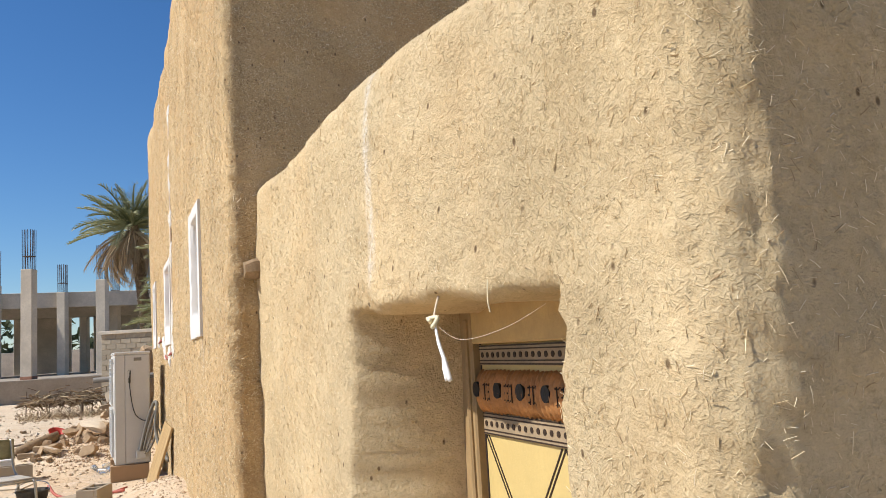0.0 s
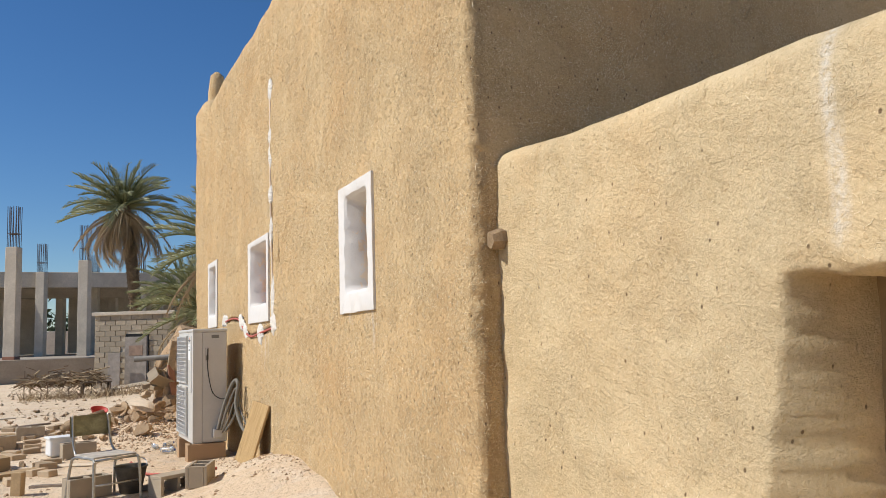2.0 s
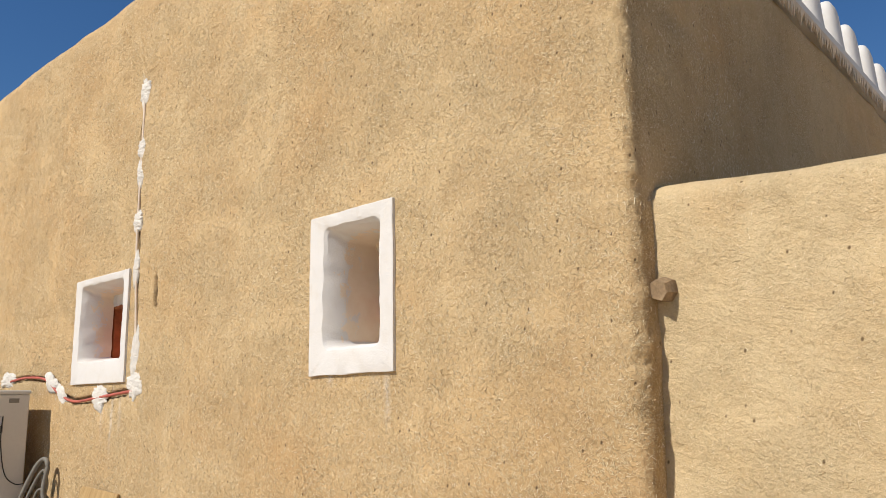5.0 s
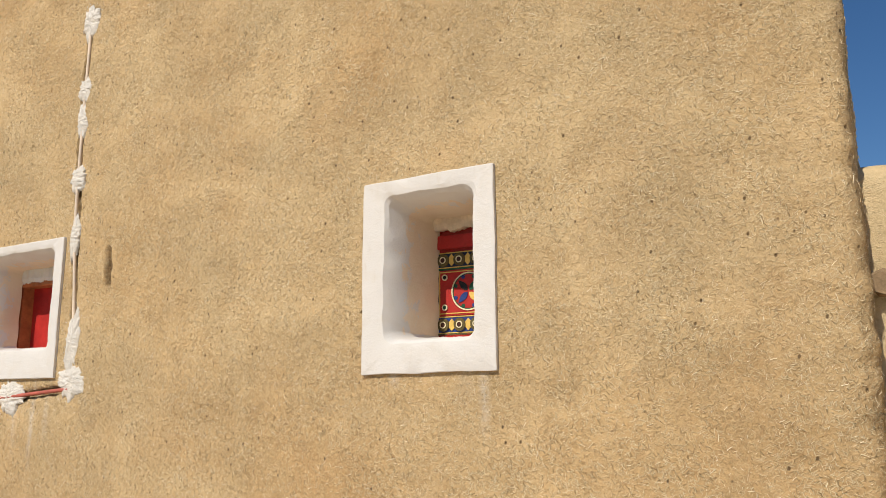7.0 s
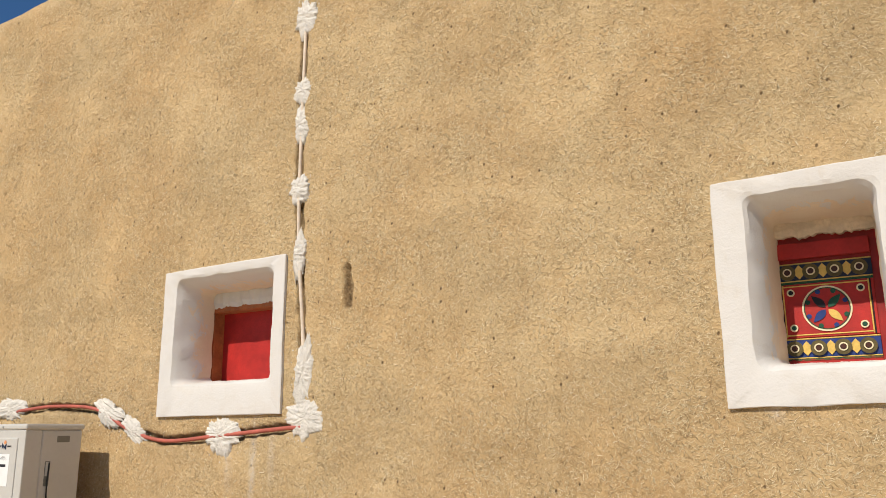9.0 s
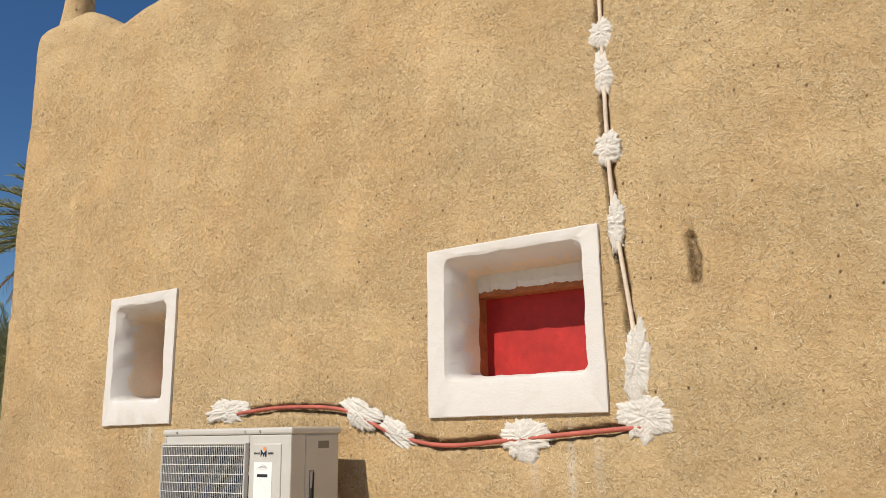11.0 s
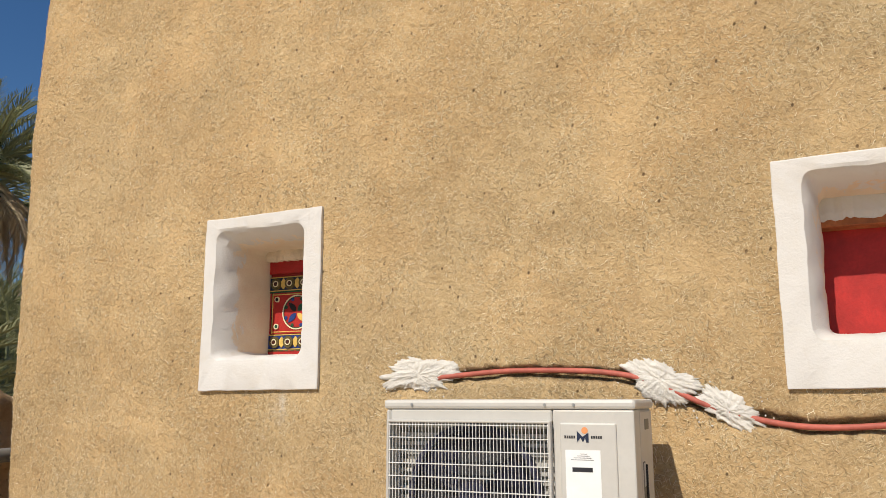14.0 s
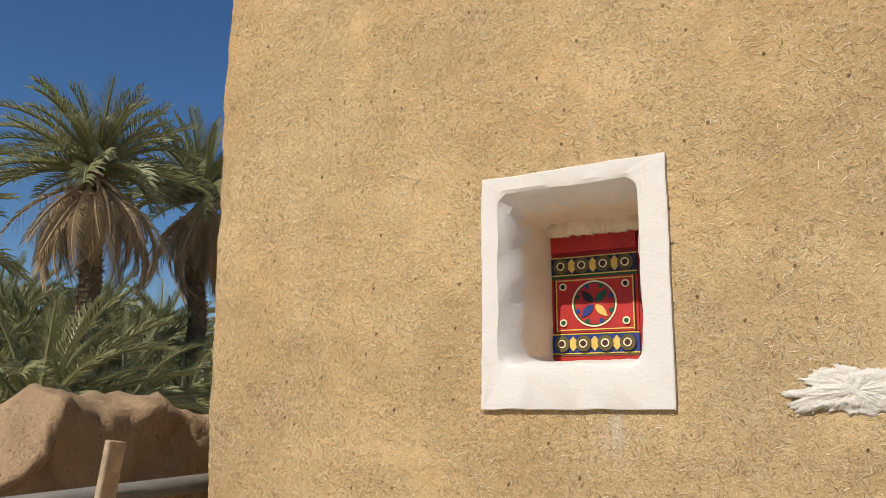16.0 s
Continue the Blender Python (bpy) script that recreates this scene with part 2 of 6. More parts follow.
def earth():
    m = Mat("trodden_earth", 0.95, 0, 0.1)
    c = m.mix((0.70, 0.52, 0.34), (0.77, 0.62, 0.44), m.ramp(m.noise(0.5, 6, 0.65, 0.5), [(0.35, 0.0), (0.65, 1.0)]))
    c = m.mix(c, (0.80, 0.70, 0.57), m.math("MULTIPLY", m.ramp(m.noise(2.4, 6, 0.7, 0.8), [(0.5, 0.0), (0.7, 1.0)]), 0.6))
    c = m.mix(c, (0.36, 0.26, 0.16), m.math("MULTIPLY", m.ramp(m.noise(24, 5, 0.7), [(0.52, 0.0), (0.7, 1.0)]), 0.7))
    m.color(c)
    m.bump(m.noise(9, 6, 0.7), 0.05)
    m.bump(m.noise(70, 5, 0.7), 0.012)
    return m.mat


EARTH = earth()
gx = steps((-1500, -60, 360), (-60, -9, 8), (-9, -4, 0.4), (-4, 1.4, 0.09), (1.4, 9, 0.8), (9, 60, 8), (60, 1500, 360))
gy = steps((-1500, -40, 360), (-40, -3, 5), (-3, 4, 0.4), (4, 18, 0.09), (18, 40, 0.5), (40, 80, 5), (80, 1500, 350))
GX, GY = np.meshgrid(gx, gy, indexing="ij")
GZ = ground_z(GX, GY)
gv = np.stack([GX, GY, GZ], -1).reshape(-1, 3)
nj = len(gy)
gf = [(i * nj + j, (i + 1) * nj + j, (i + 1) * nj + j + 1, i * nj + j + 1) for i in range(len(gx) - 1) for j in range(nj - 1)]
tagged(new("ground", mesh_of("ground", gv, gf, EARTH)), "pale trodden desert earth with dust and crumbs", "ground", kind="structure")

# ---- the tall mud house: west face, rounded corners, south and north faces ----
WINDOWS = {  # frame y0, y1, z0, z1; opening y0, y1, z0, z1; shutter plane
    1: ((5.88, 6.64, 1.69, 2.67), (6.005, 6.46, 1.86, 2.55), 0.43),
    2: ((9.14, 10.20, 1.705, 2.65), (9.245, 10.04, 1.915, 2.545), 0.31),
    3: ((12.44, 13.23, 1.715, 2.685), (12.56, 13.105, 1.90, 2.565), 0.42),
}


def west_x(y):
    return 0.618 + 0.0085 * (np.asarray(y, float) - 5)


GROOVE = [(11.66, 1.775), (11.3, 1.795), (10.83, 1.765), (10.47, 1.625), (10.12, 1.555), (9.63, 1.585), (9.10, 1.625), (8.985, 1.68)]


def dist_poly(y, z, pts):
    best = np.full(np.shape(y), 9.0)
    for (ay, az), (by, bz) in zip(pts, pts[1:]):
        vy, vz = by - ay, bz - az
        t = np.clip(((y - ay) * vy + (z - az) * vz) / (vy * vy + vz * vz), 0, 1)
        best = np.minimum(best, np.hypot(y - ay - t * vy, z - az - t * vz))
    return best


CHASE = [(9.05, 4.2), (9.06, 3.1), (9.045, 2.65), (8.99, 2.1), (8.98, 1.65)]
GOUGE = [(8.672, 2.52), (8.662, 2.42), (8.666, 2.31)]


def raw_depth(y, z):
    """How deep the plaster is broken out along the cable chases and in one gouge, in metres."""
    w = 1 + 0.35 * bulge(y, z, 0.12, 31)
    d = 0.040 * np.clip(1.25 - dist_poly(y, z + 0.004, GROOVE) / (0.030 * w), 0, 1)
    d = np.maximum(d, 0.040 * np.clip(1.25 - dist_poly(y - 0.010, z, CHASE) / (0.027 * w), 0, 1))
    d = np.maximum(d, 0.045 * np.clip(1.2 - dist_poly(y, z, GOUGE) / (0.030 * w), 0, 1))
    return d


SW, NW = 4.36, 14.99


def tower_path(s):
    """Plan of the wall's outer face: s < SW the south face (going west), SW..NW the west face (s is y), beyond it the north face."""
    s = np.asarray(s, float)
    rs, rn = 0.055, 0.30
    x, y = west_x(s), s.copy()
    nx, ny = -np.ones_like(s), np.zeros_like(s)
    a = np.clip((SW + rs - s) / (rs * 1.5708), 0, 1) * 1.5708
    m = s < SW + rs
    cx, cy = west_x(SW) + rs, SW + rs
    x = np.where(m, cx - rs * np.cos(a), x)
    y = np.where(m, cy - rs * np.sin(a), y)
    run = np.clip(SW + rs - rs * 1.5708 - s, 0, None)
    x, y = x + np.where(m, run, 0), y + np.where(m, 0.045 * run, 0)
    nx, ny = np.where(m, -np.cos(a), nx), np.where(m, -np.sin(a), ny)
    b = np.clip((s - (NW - rn)) / (rn * 1.5708), 0, 1) * 1.5708
    k = s > NW - rn
    cx, cy = west_x(NW) + rn, NW - rn
    x = np.where(k, cx - rn * np.cos(b), x)
    y = np.where(k, cy + rn * np.sin(b), y)
    run = np.clip(s - (NW - rn) - rn * 1.5708, 0, None)
    x = x + np.where(k, run, 0)
    nx, ny = np.where(k, -np.cos(b), nx), np.where(k, np.sin(b), ny)
    return x, y, nx, ny


def tower_top(s):
    s = np.asarray(s, float)
    t = 5.32 + 0.025 * bulge(s, 0 * s, 3.0, 8) - 0.75 * np.clip((7.6 - s) / 3.0, 0, 1) ** 1.5
    t = t - 0.05 * np.exp(-((s - 13.55) / 0.25) ** 2) + 0.24 * np.clip((s - 13.6) / 0.5, 0, 1)
    return np.where(s < SW, 4.32 + 0.02 * bulge(s, 0 * s, 1.0, 9), t)


def tower_at(s, z):
    """Place and normal of the tower's face at s along the plan and height z (z above the top goes over the parapet)."""
    x, y, nx, ny = tower_path(s)
    top = tower_top(s)
    over = np.clip(z - (top - 0.2), 0, None)
    ang = np.clip(over / 0.32, 0, 1) * 1.5708
    zz = np.minimum(z, top - 0.2) + 0.2 * np.sin(ang)
    inset = 0.2 * (1 - np.cos(ang)) + np.clip(over - 0.32, 0, None)
    west = (np.asarray(s) > SW + 0.03) & (np.asarray(s) < NW - 0.3)
    swell = 0.016 * bulge(s, z, 1.7, 11) + 0.006 * bulge(s, z, 0.45, 12) + 0.0025 * bulge(s, z, 0.14, 13)
    calm = np.ones_like(zz)
    for f, o, d in WINDOWS.values():
        dd = np.maximum(np.maximum(f[0] - s, s - f[1]), np.maximum(f[2] - z, z - f[3]))
        calm = np.minimum(calm, np.where(west, np.clip(dd / 0.25, 0, 1), 1))
    swell = swell * calm
    corner = np.exp(-((np.asarray(s) - SW - 0.03) / 0.10) ** 2)
    swell = swell + corner * (0.012 * bulge(s * 0 + z, z * 0, 0.16, 14) + 0.006 * bulge(s * 3, z, 0.05, 16))
    inset = inset + 0.07 * np.clip((2.4 - z) / 1.5, 0, 1) * np.clip((np.asarray(s) - (NW - 1.2)) / 1.2, 0, 1)
    dep = np.where(west, raw_depth(s, z), 0)
    off = swell - inset - dep
    return x + nx * off, y + ny * off, zz, nx, ny, dep


ts = steps((SW - 7.5, SW - 0.6, 0.15), (SW - 0.6, SW - 0.1, 0.05), (SW - 0.1, SW + 0.12, 0.012), (SW + 0.12, 5.88, 0.04), (5.88, 6.64, 0.038), (6.64, 8.6, 0.04),
           (8.6, 8.74, 0.009), (8.74, 8.92, 0.03), (8.92, 9.14, 0.0085), (9.14, 10.20, 0.0353), (10.20, 12.44, 0.035), (12.44, 13.23, 0.037),
           (13.23, NW - 0.4, 0.05), (NW - 0.4, NW + 0.3, 0.03), (NW + 0.3, NW + 6, 0.3))
tz = steps((-0.2, 1.48, 0.05), (1.48, 1.84, 0.0085), (1.84, 2.28, 0.04), (2.28, 2.56, 0.02), (2.56, 4.0, 0.04), (4.0, 5.6, 0.04), (5.6, 5.85, 0.05))
TS, TZ = np.meshgrid(ts, tz, indexing="ij")
top_here = tower_top(TS)
TZ2 = np.where(TZ > 4.0, 4.0 + (TZ - 4.0) * (top_here + 0.45 - 4.0) / 1.85, TZ)
X, Y, Z, NX, NY, DEP = tower_at(TS, TZ2)
tv = np.stack([X, Y, Z], -1).reshape(-1, 3)
nj = len(tz)
tf = []
sc, zc = (ts[1:] + ts[:-1]) / 2, (tz[1:] + tz[:-1]) / 2
for i in range(len(ts) - 1):
    for j in range(nj - 1):
        if any(f[0] + 0.03 < sc[i] < f[1] - 0.03 and f[2] + 0.03 < zc[j] < f[3] - 0.03 for f, o, d in WINDOWS.values()):
            continue
        tf.append((i * nj + j, i * nj + j + 1, (i + 1) * nj + j + 1, (i + 1) * nj + j))
me = mesh_of("wall_house", tv, tf, MUD_TOWER)
raw_or_shade = me.attributes.new("raw_or_shade", "FLOAT", "POINT")
# darker band down the corner: its weak, grazing light put into the colour
strip = 0.26 * np.clip((TS - SW + 0.10) / 0.04, 0, 1) * np.clip((SW + 0.045 - TS) / 0.02, 0, 1) * (0.8 + 0.6 * bulge(TS * 2, TZ2, 0.15, 15))
raw_or_shade.data.foreach_set("value", np.clip(np.maximum(DEP / 0.022, strip), 0, 1).reshape(-1).astype(np.float32))
lime = me.attributes.new("lime", "FLOAT", "POINT")
fall = np.zeros_like(TS)
for yy, zz, ln in ((6.05, 1.66, 0.12), (5.95, 1.60, 0.2), (6.45, 1.67, 0.05), (12.66, 1.64, 0.12), (12.72, 1.62, 0.08), (9.35, 1.42, 0.3), (9.55, 1.38, 0.2), (9.2, 1.45, 0.16)):
    fall = np.maximum(fall, 0.6 * np.exp(-((TS - yy) / 0.016) ** 2) * np.clip(1.2 - np.abs(TZ2 - zz) / ln, 0, 1))
lime.data.foreach_set("value", fall.reshape(-1).astype(np.float32))
wall_house = tagged(new("wall_house", me), "tall mud-plastered house wall with straw and rounded corners", "wall", kind="structure")
bm = boxes(((0.98, 4.85, 3.6), (7.9, 14.6, 3.75)), ((7.9, 4.9, -0.2), (8.2, 14.6, 4.2)), ((1.75, 4.9, -0.2), (1.85, 14.4, 3.6)))
tagged(part("roof_house", bm, MUD_TOWER, None), "flat mud roof and inner walls of the house", "roof", kind="structure")

# horn on the corner of the parapet
hx, hy = 1.05, 14.72
rows_h = []
for k in range(14):
    u = k / 13
    r = 0.185 * (1 - 0.38 * u) + 0.26 * max(0, 0.32 - u) * 1.6
    if u > 0.88:
        r *= math.sqrt(max(0.02, 1 - ((u - 0.88) / 0.125) ** 2))
    rows_h.append((u, r))
hv, hf = [], []
for k, (u, r) in enumerate(rows_h):
    for a in range(16):
        w = 2 * math.pi * a / 16
        rr = r * (1 + 0.08 * noise.noise((math.cos(w) * 2, math.sin(w) * 2, u * 4)))
        hv.append((hx + rr * math.cos(w), hy + rr * math.sin(w) - 0.02 * u, 5.30 + 0.93 * u))
for k in range(13):
    for a in range(16):
        hf.append((k * 16 + a, k * 16 + (a + 1) % 16, (k + 1) * 16 + (a + 1) % 16, (k + 1) * 16 + a))
hf.append(tuple(13 * 16 + a for a in range(16)))
tagged(new("parapet_horn", mesh_of("parapet_horn", hv, hf, MUD_TOWER)), "rounded mud horn on the corner of the parapet", "parapet horn")

# ---- the low wall with the doorway ----
LY = np.array([0.9, 1.0, 1.4, 2.0, 2.4, 3.0, 3.6, 4.2, 4.6])
LX = np.array([0.835, 0.83, 0.79, 0.735, 0.722, 0.735, 0.752, 0.762, 0.765])
COR = 0.90
DOOR = (1.35, 2.45, 1.65)


def low_path(s):
    """s >= COR: the west face, s is y; below it the south face, going east."""
    s = np.asarray(s, float)
    r = 0.13
    x = np.interp(s, LY, LX)
    y = s.copy()
    nx, ny = -np.ones_like(s), np.zeros_like(s)
    a = np.clip((COR + r - s) / (r * 1.5708), 0, 1) * 1.5708
    m = s < COR + r
    x0 = np.interp(COR + r, LY, LX)
    x = np.where(m, x0 + r - r * np.cos(a), x)
    y = np.where(m, COR + r - r * np.sin(a), y)
    x = x + np.where(m, np.clip(COR + r - r * 1.5708 - s, 0, None), 0)
    return x, y, np.where(m, -np.cos(a), nx), np.where(m, -np.sin(a), ny)


def door_warp(s, z):
    w = np.exp(-((s - 2.45) / 0.3) ** 2) * np.clip(1.68 - z, 0, 2)
    return 0.2 * w + np.exp(-((s - 1.35) / 0.2) ** 2) * 0.012 * bulge(z, 0 * z, 0.3, 25) + np.exp(-((s - 2.45) / 0.2) ** 2) * 0.014 * bulge(z, 0 * z, 0.25, 26)


def low_at(s, z):
    s, z = np.asarray(s, float), np.asarray(z, float)
    sw = s + np.where(s > COR + 0.2, door_warp(s, z), 0)
    x, y, nx, ny = low_path(sw)
    top = 2.425 + 0.055 * np.clip((s - 3.3), 0, 1) - 0.045 * np.clip(2.4 - s, 0, 1) + 0.012 * bulge(s, 0 * s, 0.6, 21)
    over = np.clip(z - (top - 0.10), 0, None)
    ang = np.clip(over / 0.16, 0, 1) * 1.5708
    zz = np.minimum(z, top - 0.10) + 0.10 * np.sin(ang)
    inset = 0.10 * (1 - np.cos(ang)) + np.clip(over - 0.16, 0, None)
    sag = np.where((s > 1.2) & (s < 2.6), np.exp(-((z - 1.65) / 0.1) ** 2) * 0.018 * bulge(s, 0 * s, 0.22, 27), 0)
    swell = 0.014 * bulge(s, z, 1.1, 22) + 0.005 * bulge(s, z, 0.3, 23) + 0.003 * bulge(s, z, 0.09, 24)
    edge = np.exp(-((s - COR - 0.03) / 0.12) ** 2)
    swell = swell + edge * 0.010 * bulge(s * 2, z, 0.10, 28)
    d = np.maximum(np.maximum(DOOR[0] - s, s - DOOR[1]), z - DOOR[2])
    round_in = 0.026 * np.clip(1 - d / 0.032, 0, 1) ** 2 + 0.012 * np.clip(1 - d / 0.08, 0, 1) * (0.5 + bulge(s, z, 0.07, 29))
    off = swell - inset - round_in
    return x + nx * off, y + ny * off, zz + sag, nx, ny, 0 * z


ls = steps((COR - 3.0, COR - 0.3, 0.08), (COR - 0.3, 1.2, 0.018), (1.2, 1.35, 0.0125), (1.35, 2.45, 0.03), (2.45, 2.6, 0.0125), (2.6, 4.6, 0.03))
lz = steps((-0.2, 0.8, 0.08), (0.8, 1.6, 0.03), (1.6, 1.65, 0.025), (1.65, 1.8, 0.0125), (1.8, 2.25, 0.03), (2.25, 2.62, 0.022), (2.62, 3.1, 0.12))
LS, LZ = np.meshgrid(ls, lz, indexing="ij")
X, Y, Z, NX, NY, _ = low_at(LS, LZ)
nj = len(lz)
lv = np.stack([X, Y, Z], -1).reshape(-1, 3)
sc, zc = (ls[1:] + ls[:-1]) / 2, (lz[1:] + lz[:-1]) / 2
lf = [(i * nj + j, i * nj + j + 1, (i + 1) * nj + j + 1, (i + 1) * nj + j) for i in range(len(ls) - 1) for j in range(nj - 1)
      if not (DOOR[0] < sc[i] < DOOR[1] and zc[j] < DOOR[2])]
bm = bmesh.new()
tmp = mesh_of("tmp", lv, lf)
bm.from_mesh(tmp)
bmesh.ops.delete(bm, geom=[v for v in bm.verts if not v.link_faces], context="VERTS")
rim = [e for e in bm.edges if len(e.link_faces) == 1 and all(1.2 < v.co.y < 2.95 and v.co.z < 1.72 and v.co.x < 1.0 for v in e.verts) and not all(v.co.z < -0.1 for v in e.verts)]
for k in range(5):
    got = bmesh.ops.extrude_edge_only(bm, edges=rim)["geom"]
    rim = [g for g in got if isinstance(g, bmesh.types.BMEdge)]
    for v in (g for g in got if isinstance(g, bmesh.types.BMVert)):
        v.co.x += 0.075
        if v.co.y > 2.3:
            v.co.y += (2.385 - v.co.y) * 0.3
        q = noise.noise(v.co * 9) * 0.008
        v.co.y += q
        v.co.z += q if v.co.z > 1.5 else 0
bmesh.ops.recalc_face_normals(bm, faces=bm.faces[:])
me = bpy.data.meshes.new("wall_low")
bm.to_mesh(me)
bm.free()
me.shade_smooth()
me.materials.append(MUD_LOW)
lime = me.attributes.new("lime", "FLOAT", "POINT")
co = np.empty(len(me.vertices) * 3, np.float32)
me.vertices.foreach_get("co", co)
co = co.reshape(-1, 3)
wob = 2.265 + 0.012 * np.sin(co[:, 2] * 9)
lime.data.foreach_set("value", (0.75 * np.exp(-((co[:, 1] - wob) / 0.022) ** 2) * np.clip((co[:, 2] - 1.70) / 0.1, 0, 1) * (co[:, 0] < 0.9)).astype(np.float32))
wall_low = tagged(new("wall_low", me), "low mud-plastered wall with a small doorway and chopped straw", "wall", kind="structure")

# ---- windows: plastered frames, deep reveals and painted shutters ----
CREAM = varied("cream_plaster", (0.70, 0.58, 0.43), 0.25, 7, 60, 0.85, 0, 0.005)


def rrect(y0, y1, z0, z1, r, n=16):
    """A closed loop round a rectangle with round corners, the same count of points for each radius."""
    out = []
    cs = [(y0 + r, z0 + r, 180), (y1 - r, z0 + r, 270), (y1 - r, z1 - r, 0), (y0 + r, z1 - r, 90)]
    for i, (cy, cz, a0) in enumerate(cs):
        for k in range(7):
            a = radians(a0 + 90 * k / 6)
            out.append((cy + r * math.cos(a), cz + r * math.sin(a)))
        ny, nz, b0 = cs[(i + 1) % 4]
        ea = radians(a0 + 90)
        p = (cy + r * math.cos(ea), cz + r * math.sin(ea))
        q = (ny + r * math.cos(radians(b0)), nz + r * math.sin(radians(b0)))
        for k in range(1, n):
            out.append((p[0] + (q[0] - p[0]) * k / n, p[1] + (q[1] - p[1]) * k / n))
    return out


def window_reveal(num, skew):
    f, o, depth = WINDOWS[num]
    loops = []

    def grow(r, g):
        return (r[0] - g, r[1] + g, r[2] - g, r[3] + g)

    fr = 0.005

    def cut(left, right, low, up):
        """The opening widened: far side, near side, sill and soffit."""
        return (o[0] - right, o[1] + left, o[2] - low, o[3] + up)

    back = grow(o, -0.02) if num != 2 else (o[0] - 0.02, o[1] + 0.035, o[2] + 0.01, o[3] - 0.01)
    mid = (max(f[0] + 0.02, o[0] - 0.03), min(f[1] - 0.03, o[1] + 0.075), max(f[2] + 0.02, o[2] - 0.05), min(f[3] - 0.02, o[3] + 0.06))
    plan = [(grow(f, 0.0), fr, 0.05, 0, 0), (grow(f, 0.0), fr, -0.0185, 0.003, 0), (grow(f, -0.004), fr, -0.021, 0.003, 0), (mid, 0.06, -0.021, 0.003, 0),
            (cut(0.05, 0.010, 0.024, 0.045), 0.058, -0.016, 0.007, 0), (cut(0.034, 0.003, 0.008, 0.028), 0.052, 0.006, 0.010, 0.0), (cut(0.019, -0.001, 0.002, 0.014), 0.048, 0.035, 0.012, 0.12),
            (cut(0.003, -0.006, -0.003, 0.0), 0.042, 0.085, 0.012, 0.36), (grow(o, -0.010), 0.036, 0.14, 0.010, 0.55), (grow(o, -0.014), 0.032, 0.20, 0.009, 0.66), (grow(o, -0.017), 0.035, 0.26, 0.008, 0.8), (back, 0.03, depth - 0.03, 0.008, 0.95), (back, 0.028, depth + 0.05, 0.006, 0.95)]
    verts, deep = [], []
    for k, (r, rad, dx, rough, dp) in enumerate(plan):
        for y, z in rrect(*r, rad):
            j = noise.noise_vector((y * 9, z * 9, num * 7 + k * 0.35)) * rough + noise.noise_vector((y * 30, z * 30, num * 5 + k)) * rough * 0.5
            sk = skew * (y - (f[0] + f[1]) / 2) if k < 3 else 0
            q = noise.noise_vector((y * 4, z * 4, num * 3)) * (0.004 if k < 3 else 0) + noise.noise_vector((y * 26, z * 26, num)) * (0.0018 if k < 3 else 0)
            verts.append((float(west_x(y)) + dx + (j.x if k > 1 else 0), y + q.y + j.y * (1 if k > 2 else 0.8), z + q.z + sk + j.z))
            deep.append(dp * (0.25 if z < r[2] + 0.02 else 1.0))
    n = len(rrect(*f, fr))
    faces = [(k * n + a, k * n + (a + 1) % n, (k + 1) * n + (a + 1) % n, (k + 1) * n + a) for k in range(len(plan) - 1) for a in range(n)]
    me = mesh_of("window", verts, faces, WHITE)
    me.attributes.new("deep", "FLOAT", "POINT").data.foreach_set("value", np.array(deep, np.float32))
    me.set_sharp_from_angle(angle=radians(20))
    return me


RED = varied("red_paint", (0.42, 0.022, 0.018), 0.3, 9, 70, 0.55, 0, 0.0012, 0.35)
DARK_RED = varied("dark_red_paint", (0.30, 0.016, 0.014), 0.3, 9, 70, 0.55, 0, 0.0012, 0.35)
ORANGE_WOOD = varied("stained_wood", (0.40, 0.13, 0.045), 0.35, 14, 80, 0.6, 0, 0.002)
YELLOW = varied("yellow_paint", (0.68, 0.46, 0.12), 0.25, 20, 90, 0.55, 0, 0.001)
NAVY = varied("navy_paint", (0.018, 0.028, 0.06), 0.3, 20, 90, 0.55, 0, 0.001)
BLUE = varied("blue_paint", (0.02, 0.045, 0.19), 0.3, 20, 90, 0.5, 0, 0.001)
GREEN = varied("green_paint", (0.012, 0.075, 0.04), 0.3, 20, 90, 0.5, 0, 0.001)
BLACK = varied("black_paint", (0.012, 0.011, 0.012), 0.3, 20, 90, 0.5, 0, 0.001)
INKRED = varied("brown_stud", (0.06, 0.02, 0.012), 0.3, 20, 90, 0.5, 0, 0.001)
OLIVE = varied("olive_wood", (0.11, 0.085, 0.03), 0.35, 20, 90, 0.55, 0, 0.001)
IVORY = varied("ivory_paint", (0.74, 0.66, 0.44), 0.2, 20, 90, 0.5, 0, 0.001)


